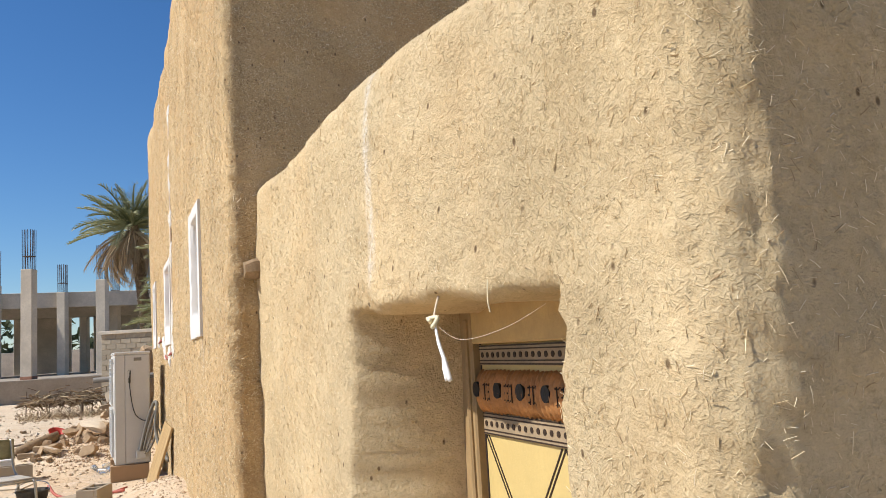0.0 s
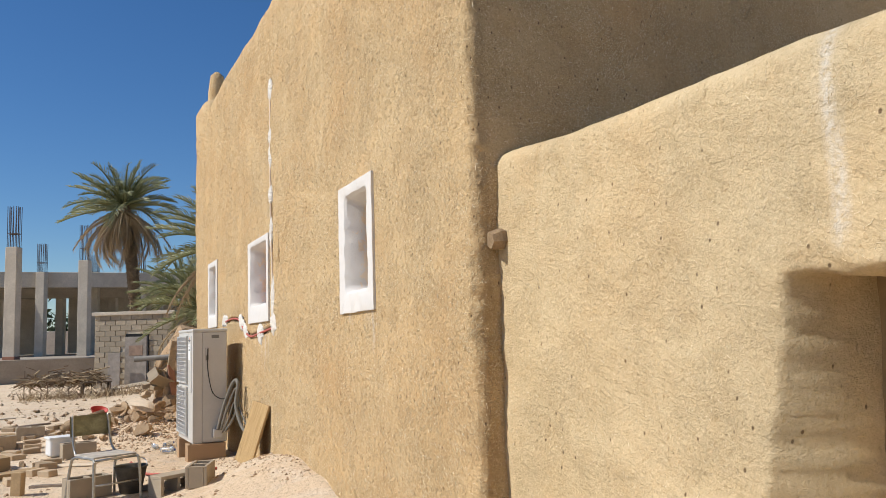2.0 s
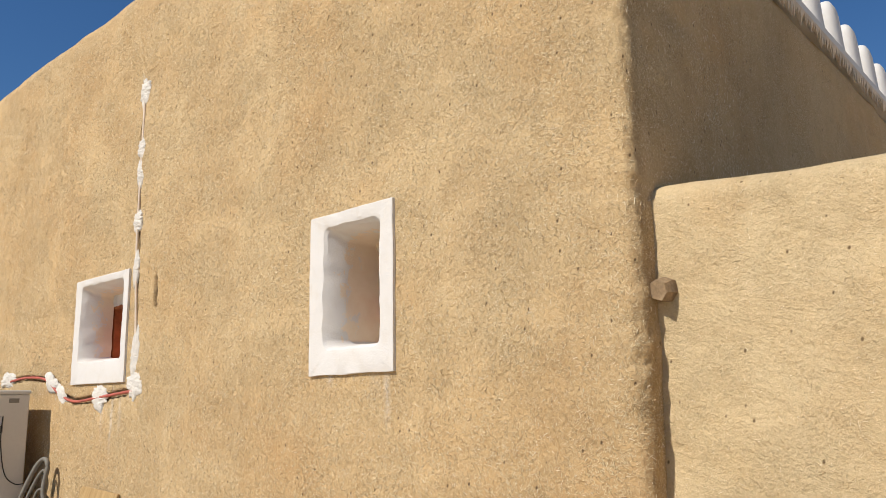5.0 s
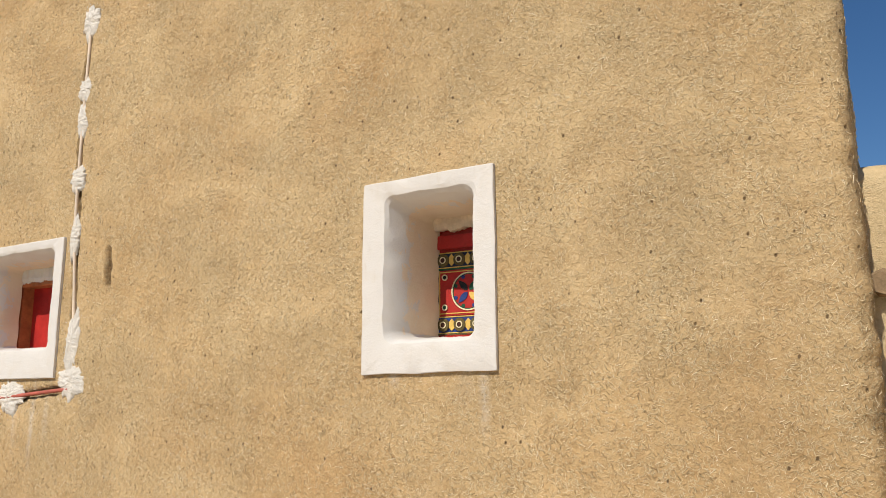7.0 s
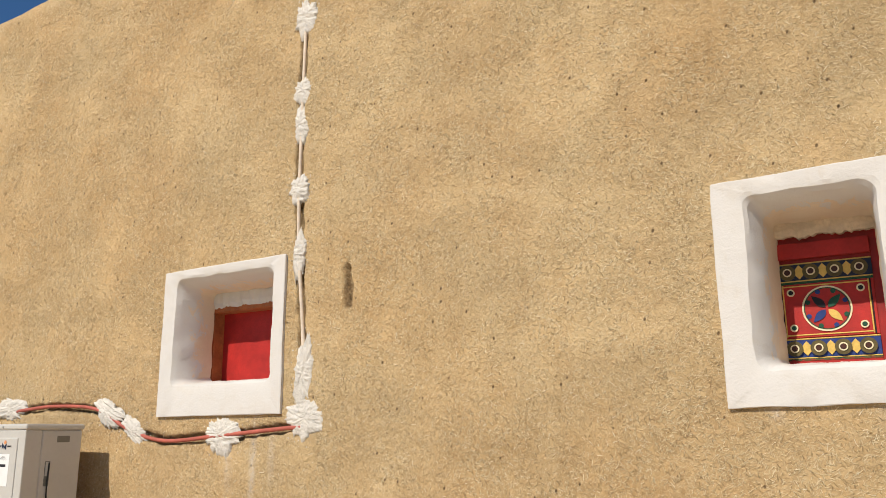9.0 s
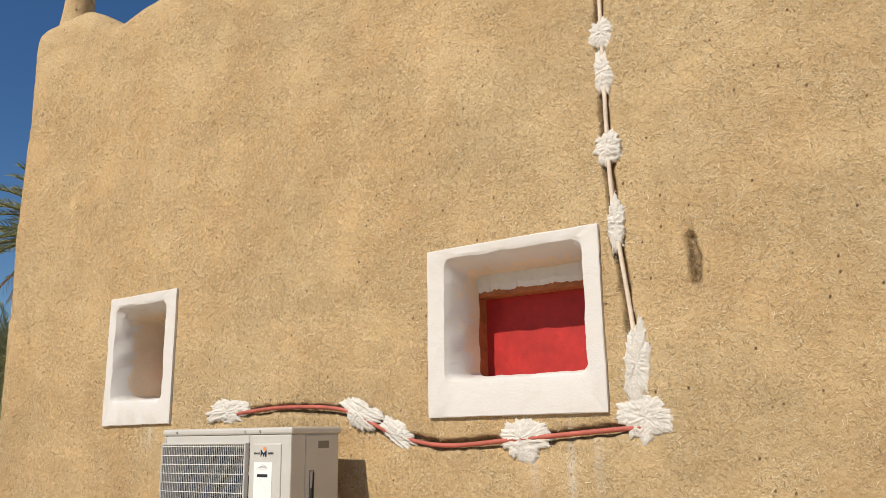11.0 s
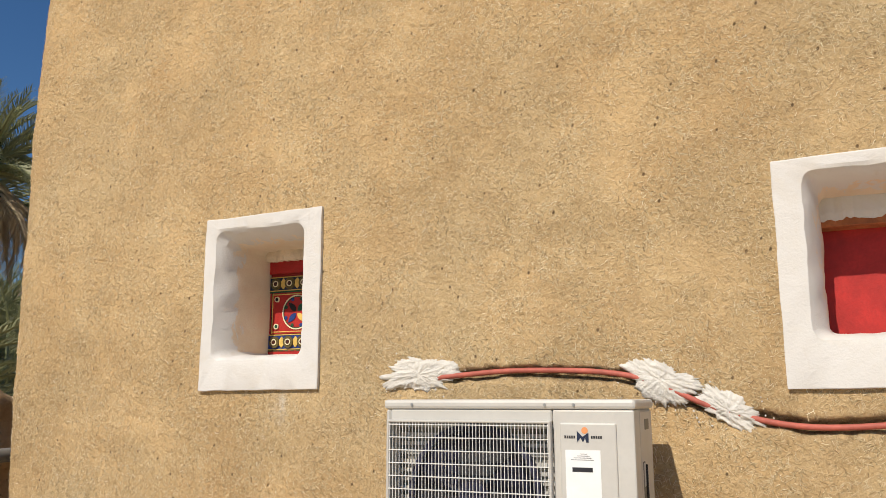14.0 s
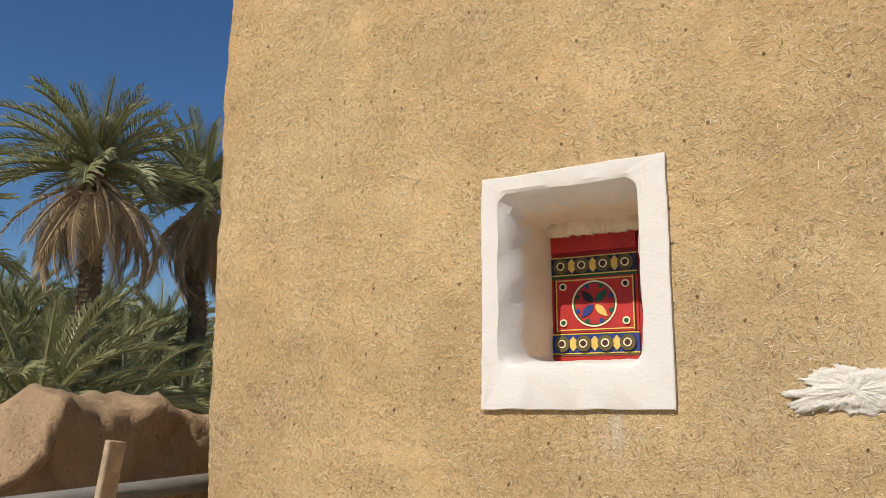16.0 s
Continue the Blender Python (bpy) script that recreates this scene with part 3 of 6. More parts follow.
def disc(u, v, r, t, ring=0.0, n=28, lift=0.0):
    """A flat disc or ring facing -x in shutter space (y is u, z is v), t thick."""
    bm = bmesh.new()
    lo, hi = [], []
    for k in range(n):
        a = 2 * math.pi * k / n
        for rr, acc in ((r, lo),) + (((ring, hi),) if ring else ()):
            acc.append((bm.verts.new((-lift, u + rr * math.cos(a), v + rr * math.sin(a))), bm.verts.new((-lift - t, u + rr * math.cos(a), v + rr * math.sin(a)))))
    for k in range(n):
        p, q = lo[k], lo[(k + 1) % n]
        bm.faces.new((p[0], q[0], q[1], p[1]))
        if ring:
            s, w = hi[k], hi[(k + 1) % n]
            bm.faces.new((p[1], q[1], w[1], s[1]))
            bm.faces.new((s[0], w[0], w[1], s[1]))
    if not ring:
        bm.faces.new([p[1] for p in lo])
    return bm


def prism(pts, t, lift=0.0):
    """A flat shape from (u, v) corners, t thick, facing -x."""
    bm = bmesh.new()
    a = [bm.verts.new((-lift, u, v)) for u, v in pts]
    b = [bm.verts.new((-lift - t, u, v)) for u, v in pts]
    bm.faces.new(b)
    for k in range(len(pts)):
        bm.faces.new((a[k], a[(k + 1) % len(pts)], b[(k + 1) % len(pts)], b[k]))
    return bm


def bar(u0, u1, v0, v1, t, lift=0.0, bevel=0.0015):
    return boxes(((-lift - t, u0, v0), (-lift, u1, v1), bevel))


def painted_shutter(at, w=0.40):
    s = thing("window_shutter", "red wooden shutter painted with rosettes, petals and yellow borders", "shutter", at, group="painted shutters")
    h = w / 2
    part("board", bar(-h - 0.06, h + 0.06, -0.04, 0.68, 0.03, -0.03), DARK_RED, s)
    part("header", bar(-h, h, 0.50, 0.575, 0.022), RED, s)
    part("bottom_rail", bar(-h, h, 0.0, 0.035, 0.014), RED, s)
    for v0, v1, ground in ((0.40, 0.475, NAVY), (0.045, 0.125, BLUE)):
        band = part("band", bar(-h, h, v0, v1, 0.010), ground, s, "dark band with wooden rosettes")
        part("border", bar(-h, h, v1, v1 + 0.006, 0.012), YELLOW, band)
        part("border", bar(-h, h, v0 - 0.006, v0, 0.012), YELLOW, band)
        part("border", bar(-h, h, v0 - 0.017, v0 - 0.006, 0.011), GREEN, band)
        vm = (v0 + v1) / 2
        for k in range(4):
            u = -h + w * (k + 0.5) / 4
            part("rosette", disc(u, vm, 0.035, 0.012, 0, 24, 0.010), OLIVE, band)
            part("ring", disc(u, vm, 0.019, 0.004, 0.0135, 24, 0.022), IVORY, band)
            part("stud", disc(u, vm, 0.0125, 0.004, 0, 14, 0.022), INKRED, band)
            if k < 3:
                c = u + w / 8
                part("hexagon", prism([(c - 0.017, vm - 0.014), (c, vm - 0.033), (c + 0.017, vm - 0.014), (c + 0.017, vm + 0.014), (c, vm + 0.033), (c - 0.017, vm + 0.014)], 0.006, 0.010), YELLOW, band)
    part("saw_edge", prism([(-h, 0.030)] + [(-h + w * k / 20, 0.030 + (0.009 if k % 2 else 0.0)) for k in range(21)] + [(h, 0.030)], 0.003, 0.014), OLIVE, s)
    v0, v1, vm = 0.135, 0.385, 0.262
    part("panel", bar(-h, h, v0, v1, 0.006), RED, s)
    for a in (-1, 1):
        part("border", bar(a * (h - 0.022) - 0.003, a * (h - 0.022) + 0.003, v0 + 0.004, v1 - 0.004, 0.003, 0.006), YELLOW, s)
        part("border", bar(a * (h - 0.015) - 0.003, a * (h - 0.015) + 0.003, v0, v1, 0.003, 0.006), BLACK, s)
    for v in (v0 + 0.012, v1 - 0.012):
        part("border", bar(-h + 0.02, h - 0.02, v - 0.003, v + 0.003, 0.003, 0.006), YELLOW, s)
    part("circle", disc(0, vm, 0.104, 0.004, 0.097, 48, 0.006), IVORY, s)
    part("circle", disc(0, vm, 0.096, 0.003, 0.092, 48, 0.006), GREEN, s)
    for k, mt in enumerate((BLACK, GREEN, YELLOW, BLUE)):
        a = radians(45 + 90 * k)
        ca, sa = math.cos(a), math.sin(a)
        pts = [(0.008 + 0.078 * q, 0.017 * math.sin(math.pi * q ** 0.8)) for q in [j / 10 for j in range(11)]]
        pts = pts + [(p, -q) for p, q in pts[-2:0:-1]]
        part("petal", prism([(p * ca - q * sa, vm + p * sa + q * ca) for p, q in pts], 0.004, 0.006), mt, s)
    for k in range(8):
        a = radians(22.5 + 45 * k)
        part("dot", disc(0.084 * math.cos(a), vm + 0.084 * math.sin(a), 0.011, 0.003, 0, 12, 0.006), (GREEN, BLUE)[k % 2], s)
    for a in (-1, 1):
        for b in (-1, 1):
            u, v = a * (h - 0.055), vm + b * 0.082
            part("ring", disc(u, v, 0.017, 0.008, 0.011, 20, 0.006), IVORY, s)
            part("stud", disc(u, v, 0.010, 0.008, 0, 14, 0.006), (GREEN if b < 0 else BLACK), s)
    return s


def ragged(x0, x1, y0, y1, top, low, seed, n=60):
    """A strip of plaster from y0 to y1 whose lower edge is torn."""
    bm = bmesh.new()
    rows = []
    for k in range(n + 1):
        y = y0 + (y1 - y0) * k / n
        e = 0.014 * noise.noise((y * 14, seed, 0)) + 0.012 * noise.noise((y * 45, seed, 3)) + 0.005 * noise.noise((y * 120, seed, 5))
        f = 0.012 * noise.noise((y * 22, seed, 7))
        rows.append([bm.verts.new(c) for c in ((x0 + f, y, top), (x0 + f, y, low + 0.03 + e), (x0 + 0.012 + f, y, low + e), (x1, y, low + e + 0.006), (x1, y, top))])
    for p, q in zip(rows, rows[1:]):
        for k in range(4):
            bm.faces.new((p[k], p[k + 1], q[k + 1], q[k]))
    return bm


for num, skew in ((1, -0.012), (2, -0.006), (3, -0.004)):
    ob = tagged(new("window_%d" % num, window_reveal(num, skew)), "deep window reveal with a hand-smoothed white plaster frame", "window", kind="structure")
for num, yc, z0 in ((1, 6.258, 1.872), (3, 12.885, 1.916)):
    f, o, d = WINDOWS[num]
    xs = float(west_x(yc)) + d
    painted_shutter((xs, yc, z0))
    bm = ragged(xs - 0.07, xs + 0.01, o[0] - 0.03, o[1] + 0.03, o[3] + 0.02, o[3] - 0.08, num)
    tagged(part("rubble_header", bm, CREAM, None), "rough broken plaster above the painted shutter", "plaster")

s = thing("window_shutter", "plain red board closing the window in a stained wooden frame", "shutter", (float(west_x(9.7)) + 0.385, 9.70, 1.93))
part("board", bar(-0.50, 0.40, -0.03, 0.70, 0.03, -0.02), RED, s)
part("frame_side", boxes(((-0.10, 0.335, -0.03), (0.02, 0.39, 0.70), 0.004)), ORANGE_WOOD, s)
part("frame_side", boxes(((-0.10, -0.52, -0.03), (0.02, -0.47, 0.70), 0.004)), ORANGE_WOOD, s)
part("frame_head", boxes(((-0.11, -0.52, 0.47), (0.02, 0.39, 0.56), 0.004)), ORANGE_WOOD, s)
bm = ragged(0.915, 1.05, 9.20, 10.10, 2.60, 2.43, 8)
tagged(part("plaster_header", bm, WHITE, None), "ragged white plaster above the red board", "plaster")

# ---- the doorway: frame, carved door ----
TAN = varied("tan_paint", (0.50, 0.345, 0.15), 0.16, 8, 70, 0.6, 0, 0.0015)
# the frame's tan, darkened to hold the shade on the jamb
JAMB = varied("shaded_tan_jamb", (0.33, 0.22, 0.105), 0.2, 8, 70, 0.65, 0, 0.0015)
BUFF = varied("buff_paint", (0.56, 0.42, 0.17), 0.10, 5, 70, 0.5, 0, 0.0010)
GREY_WOOD = varied("grey_brown_wood", (0.33, 0.245, 0.15), 0.25, 9, 70, 0.6, 0, 0.0015)
CARVED = varied("carved_red_wood", (0.46, 0.21, 0.07), 0.4, 12, 90, 0.6, 0, 0.003)
INK = varied("dark_stain", (0.035, 0.02, 0.012), 0.3, 20, 90, 0.6, 0, 0.001)
door = thing("door_1", "buff wooden door with carved bands, dark studs and burnt diamond lines", "door", (1.09, 2.318, 0.0), kind="structure")
part("leaf", boxes(((0.0, -1.30, 0.02), (0.05, 0.0, 1.54), 0.003)), BUFF, door)
part("edge_line", bar(-0.012, -0.004, 0.02, 1.54, 0.003, 0.0), INK, door)
for v0, v1 in ((1.474, 1.536), (1.262, 1.330)):
    band = part("band", bar(-1.28, -0.014, v0, v1, 0.008), GREY_WOOD, door, "grey-brown band with burnt dots and lines")
    for v in (v0 + 0.004, v0 + 0.014, v1 - 0.014, v1 - 0.004):
        part("line", bar(-1.28, -0.014, v - 0.0018, v + 0.0018, 0.0015, 0.008, 0), INK, band)
    dot = disc(0, 0, 0.0085, 0.002, 0, 14, 0.008)
    dm = bm_mesh("dot", dot, INK)
    for k in range(34):
        d = part("dot", dm, None, band)
        d.location = (0, -0.035 - 0.036 * k, (v0 + v1) / 2)
roll = bmesh.new()
for k in range(145):
    u = -0.012 - 1.26 * k / 144
    ring = []
    rad = 0.062 + 0.007 * math.sin(k * 2.2)
    for q in range(11):
        a = math.pi * q / 10
        ring.append(roll.verts.new((-rad * 0.62 * math.sin(a), u - 0.02 * math.sin(a), 1.394 + rad * math.cos(a))))
    if k:
        for q in range(10):
            roll.faces.new((last[q], last[q + 1], ring[q + 1], ring[q]))
    last = ring
beam = part("carved_roll", roll, CARVED, door, "round carved red-brown moulding with dark studs", True)
studm = bm_mesh("stud", disc(0, 0, 0.023, 0.010, 0, 20, 0.032), BLACK)
groovem = bm_mesh("groove", bar(-0.0014, 0.0014, -0.026, 0.026, 0.003, 0.036, 0.0005), INK)
beadm = bm_mesh("bead", disc(0, 0, 0.0028, 0.003, 0, 8, 0.036), INK)
for k in range(9):
    part("stud", studm, None, beam).location = (0, -0.042 - 0.142 * k, 1.402)
    for q in (-0.028, 0.0, 0.028):
        part("groove", groovem, None, beam).location = (0, -0.113 - 0.142 * k + q * 0.6, 1.396)
        for v in (-0.02, 0.0, 0.02):
            part("bead", beadm, None, beam).location = (0, -0.113 - 0.142 * k + q * 0.6 + 0.008, 1.396 + v)


def burnt(a, b, w=0.0055):
    d = Vector((b[0] - a[0], b[1] - a[1])).normalized()
    n = Vector((-d.y, d.x)) * w / 2
    return prism([(a[0] + n.x, a[1] + n.y), (b[0] + n.x, b[1] + n.y), (b[0] - n.x, b[1] - n.y), (a[0] - n.x, a[1] - n.y)], 0.002)


for base in (0.0, -0.485 * 2):
    for sgn in (1, -1):
        for off in (0.0, 0.018):
            u0 = -0.485 + base
            part("diamond_line", burnt((u0 + sgn * 0.0 + sgn * off, 1.258), (u0 + sgn * (0.42 + off), 0.70)), INK, door)
for off in (0.0, 0.018):
    part("diamond_line", burnt((-0.014 - off, 1.258), (-0.32 - off, 0.85)), INK, door)
    part("diamond_line", burnt((-0.956 + off, 1.258), (-0.65 + off, 0.85)), INK, door)
for u in (-0.30, -0.67):
    med = part("medallion", disc(u, 1.045, 0.034, 0.012, 0.024, 24), TAN, door, "turned boss with a dark stud")
    part("boss", disc(u, 1.045, 0.024, 0.008, 0, 20), CARVED, med)
    part("stud", disc(u, 1.045, 0.012, 0.016, 0, 14), BLACK, med)
fr = thing("door_frame", "plain tan painted wooden door frame", "door frame", (1.065, 2.322, 0.0), kind="structure")
part("jamb", boxes(((0.0, 0.004, 0.0), (0.09, 0.30, 1.70), 0.006)), JAMB, fr)
part("jamb_bead", boxes(((-0.012, 0.025, 0.0), (0.05, 0.045, 1.62), 0.006)), JAMB, fr)
part("lintel", boxes(((0.0, -1.3, 1.54), (0.09, 0.0, 1.72), 0.004)), TAN, fr)
bm = boxes(((1.35, 0.9, -0.2), (1.5, 4.3, 2.35)), ((0.95, 4.0, -0.2), (1.35, 4.3, 2.3)), ((1.15, 0.95, 1.72), (1.35, 3.2, 2.2)), ((1.35, 0.93, -0.2), (3.9, 1.1, 2.35)), ((0.95, 0.95, 2.32), (1.5, 4.3, 2.38)))
tagged(part("wall_low_core", bm, MUD_LOW, None), "mud core of the low wall", "wall", kind="structure")

# knotted twine and a white cloth strip under the lintel
twine = thing("knotted_twine", "twine with a white cloth strip hanging from the lintel", "twine", (0.76, 1.865, 1.66))
part("cord", tube(smooth_path([(0.02, 0.01, 0.02), (-0.005, -0.012, -0.03), (-0.02, -0.04, -0.058)]), 0.003, 6), CREAM, twine, smooth=True)
WHITE_CLOTH = varied("white_cloth", (0.80, 0.79, 0.76), 0.1, 30, 120, 0.8, 0, 0.001)
part("knot", tube(smooth_path([(-0.03, -0.02, -0.05), (-0.015, -0.05, -0.048), (-0.03, -0.055, -0.07), (-0.02, -0.03, -0.064), (-0.035, -0.045, -0.052)]), 0.006, 7), IVORY, twine, smooth=True)
part("strip", tube(smooth_path([(-0.02, -0.045, -0.062), (-0.03, -0.085, -0.108), (-0.034, -0.125, -0.15)]), [0.004] * 8 + [0.005] * 8 + [0.006], 6), WHITE_CLOTH, twine, smooth=True)
for a in (-0.006, 0.006):
    part("tail", tube(smooth_path([(-0.034, -0.122, -0.146), (-0.036, -0.136 + a, -0.172), (-0.035, -0.146 + 1.6 * a, -0.198)], 4), [0.006] * 4 + [0.0065] * 4 + [0.005], 5), WHITE_CLOTH, twine, smooth=True)
part("thread", tube(smooth_path([(-0.02, -0.05, -0.065), (0.0, -0.15, -0.105), (0.05, -0.28, -0.085), (0.1, -0.38, -0.04)]), 0.0006, 5), CREAM, twine)
part("thread", tube(smooth_path([(0.0, -0.31, 0.02), (-0.005, -0.315, -0.02), (-0.003, -0.318, -0.05)]), 0.0016, 5), IVORY, twine)

# timber stub sticking out between the two walls
WOOD_OLD = varied("weathered_wood", (0.30, 0.205, 0.115), 0.4, 18, 90, 0.85, 0, 0.006)
bm = tube([(0.86, 4.30, 2.0), (0.73, 4.305, 1.995), (0.675, 4.31, 1.99)], [0.06, 0.058, 0.045], 7)
for v in bm.verts:
    v.co += noise.noise_vector(v.co * 25) * 0.012
tagged(part("timber_stub", bm, WOOD_OLD, None), "short weathered timber stub sticking out of the wall", "timber stub")

# ---- cable chases: conduits and gypsum daubs ----
PINK_PVC = varied("pink_conduit", (0.46, 0.12, 0.085), 0.25, 12, 60, 0.6, 0, 0.001)
PALE_PVC = varied("pale_conduit", (0.72, 0.60, 0.47), 0.25, 12, 60, 0.6, 0, 0.001)
con = smooth_path([(float(west_x(y)) - 0.004 + 0.004 * math.sin(y * 9), y, z) for y, z in [(11.75, 1.765)] + GROOVE[:-1] + [(8.97, 1.63)]], 8)
tagged(part("cable_conduit", tube(con, 0.0125, 10), PINK_PVC, None, smooth=True), "pink plastic conduit lying in a chase cut into the wall", "conduit")
con = smooth_path([(float(west_x(y)) - 0.003, y + 0.002, z) for y, z in CHASE], 8)
tagged(part("cable_conduit", tube(con, 0.0115, 10), PALE_PVC, None, smooth=True), "pale upright plastic conduit in a chase, daubed with gypsum", "conduit")


def daub(y, z, wy, wz, seed, tilt=0.0):
    """A hand-thrown daub of gypsum: thin, torn and splashed at the edge, ridged where the trowel lifted."""
    r = random.Random(seed)
    n, rings = 168, 12
    verts, faces = [], []
    ct, st = math.cos(radians(tilt)), math.sin(radians(tilt))
    edge = []
    for a in range(n):
        cx, cy = math.cos(2 * math.pi * a / n), math.sin(2 * math.pi * a / n)
        e = 0.93 + 0.36 * noise.noise((cx * 1.4, cy * 1.4, seed)) + 0.26 * noise.noise((cx * 4, cy * 4, seed + 9))
        spike = max(0.0, noise.noise((cx * 13, cy * 13, seed + 3))) ** 1.3
        edge.append(e + 0.30 * spike + 0.12 * noise.noise((cx * 34, cy * 34, seed + 5)))
    for k in range(rings):
        q = 1 - k / rings
        for a in range(n):
            w = 2 * math.pi * a / n
            rr = q * (1 + (edge[a] - 1) * q ** 2.5)
            u, v = wy * rr * math.cos(w), wz * rr * math.sin(w)
            yy, zz = y + u * ct - v * st, z + u * st + v * ct
            lift = (0.015 * (1 - q ** 3) + 0.004) if k else -0.004
            ridge = 1 - abs(noise.noise((((yy - y) * ct + (zz - z) * st) * 7, ((zz - z) * ct - (yy - y) * st) * 42, seed)))
            lift += (1 - q ** 6) * (0.012 * (ridge - 0.75) + 0.006 * noise.noise((yy * 55, zz * 70, seed)) + 0.004 * noise.noise((yy * 130, zz * 130, seed)))
            verts.append((float(west_x(yy)) - lift, yy, zz))
    verts.append((float(west_x(y)) - 0.019, y, z))
    for k in range(rings - 1):
        for a in range(n):
            faces.append((k * n + a, k * n + (a + 1) % n, (k + 1) * n + (a + 1) % n, (k + 1) * n + a))
    c = len(verts) - 1
    faces += [((rings - 1) * n + a, (rings - 1) * n + (a + 1) % n, c) for a in range(n)]
    for k in range(26):
        w, d = r.uniform(0, 6.28), r.uniform(0.95, 1.4)
        yy, zz, sz = y + wy * d * math.cos(w), z + wz * d * math.sin(w), 0.0015 + 0.004 * r.random() ** 2
        o = len(verts)
        for q in range(6):
            verts.append((float(west_x(yy)) - 0.002, yy + sz * r.uniform(0.6, 1.4) * math.cos(q * 1.047), zz + sz * r.uniform(0.6, 1.6) * math.sin(q * 1.047)))
        verts.append((float(west_x(yy)) - 0.002 - sz * 0.7, yy, zz))
        faces += [(o + q, o + (q + 1) % 6, o + 6) for q in range(6)]
    ob = new("gypsum_daub", mesh_of("gypsum_daub", verts, faces, GYPSUM))
    return tagged(ob, "rough white gypsum daub fixing a conduit to the wall", "daub", "gypsum daubs")


for k, (y, z, wy, wz, tl) in enumerate([(9.05, 4.20, 0.085, 0.115, 0), (9.055, 3.69, 0.075, 0.085, 0), (9.062, 3.47, 0.055, 0.115, 0), (9.062, 3.05, 0.072, 0.09, 0),
                                       (9.045, 2.64, 0.045, 0.125, 3), (8.985, 1.93, 0.062, 0.20, 4), (8.955, 1.68, 0.125, 0.105, 0), (11.85, 1.785, 0.20, 0.075, -6),
                                       (10.70, 1.745, 0.13, 0.085, 25), (10.43, 1.62, 0.125, 0.065, 35), (9.62, 1.585, 0.125, 0.10, 0)]):
    daub(y, z, wy * 1.15, wz * 1.12, 3 + k * 5, tl)

# ---- chopped straw in the plaster ----
def straw_on(name, at, s0, s1, z0, z1, count, seed, keep=None, long=0.034, thick=1.0):
    r = np.random.RandomState(seed)
    s, z = s0 + (s1 - s0) * r.rand(count), z0 + (z1 - z0) * r.rand(count)
    if keep is not None:
        k = keep(s, z)
        s, z = s[k], z[k]
    n = len(s)
    x, y, zz, nx, ny, dep = at(s, z)
    N = np.stack([nx, ny, np.zeros(n)], -1)
    T = np.stack([-ny, nx, np.zeros(n)], -1)
    U = np.broadcast_to(np.array([0, 0, 1.0]), (n, 3))
    w = r.rand(n) * np.pi
    D = T * np.cos(w)[:, None] + U * np.sin(w)[:, None]
    S = np.cross(N, D)
    L = (0.006 + (long - 0.006) * r.rand(n) ** 2.2)[:, None] / 2
    D2 = D + N * (r.rand(n)[:, None] - 0.45) * 0.5
    W = (0.0007 + 0.0011 * r.rand(n))[:, None] * thick
    C = np.stack([x, y, zz], -1) + N * 0.0015
    bow = S * (L * (r.rand(n)[:, None] - 0.5) * 0.25)
    pts = []
    for end in (-1, 0, 1):
        base = C + D2 * L * end + (bow if end == 0 else 0)
        for a in (0, 2.094, 4.189):
            pts.append(base + (S * math.cos(a) + N * math.sin(a)) * W)
    V = np.stack(pts, 1).reshape(-1, 3)
    F = []
    for k in range(2):
        for a in range(3):
            b = (a + 1) % 3
            F.append([k * 3 + a, k * 3 + b, k * 3 + 3 + b, k * 3 + 3 + a])
    F = (np.arange(n)[:, None, None] * 9 + np.array(F)[None]).reshape(-1, 4)
    me = bpy.data.meshes.new(name)
    me.vertices.add(len(V))
    me.vertices.foreach_set("co", V.astype(np.float32).reshape(-1))
    me.loops.add(F.size)
    me.loops.foreach_set("vertex_index", F.astype(np.int32).reshape(-1))
    me.polygons.add(len(F))
    me.polygons.foreach_set("loop_start", np.arange(0, F.size, 4, dtype=np.int32))
    me.update(calc_edges=True)
    me.materials.append(STRAW_BITS)
    return tagged(new(name, me), "chopped straw stalks sticking in the mud plaster", "straw", kind="stuff")


m = Mat("chopped_straw", 0.7, 0, 0.3)
m.color(m.ramp(m.island(), [(0.0, (0.30, 0.19, 0.09)), (0.15, (0.52, 0.37, 0.19)), (0.55, (0.72, 0.56, 0.33)), (1.0, (0.90, 0.80, 0.58))]))
STRAW_BITS = m.mat


def off_windows(s, z):
    k = np.ones(len(s), bool)
    for f, o, d in WINDOWS.values():
        k &= ~((s > f[0] - 0.01) & (s < f[1] + 0.01) & (z > f[2] - 0.01) & (z < f[3] + 0.01))
    return k & (raw_depth(s, z) < 0.004)


straw_on("straw", tower_at, SW - 0.02, NW, 0.3, 5.0, 62000, 1, off_windows)
straw_on("straw", tower_at, SW - 1.5, SW, 1.0, 3.8, 3500, 2, None)
straw_on("straw", low_at, COR - 0.9, 4.45, 0.9, 2.42, 9000, 3, lambda s, z: ~((s > DOOR[0] - 0.02) & (s < DOOR[1] + 0.16) & (z < DOOR[2] + 0.02)), 0.030, 0.5)
straw_on("straw", low_at, COR - 0.9, COR + 0.6, 0.9, 2.42, 2000, 4, lambda s, z: ~((s > DOOR[0] - 0.02) & (z < DOOR[2] + 0.02)), 0.034, 0.45)

# ---- cornice and fingers on the south parapet ----
def south_y(x):
    return 4.36 + 0.045 * (x - 0.66)


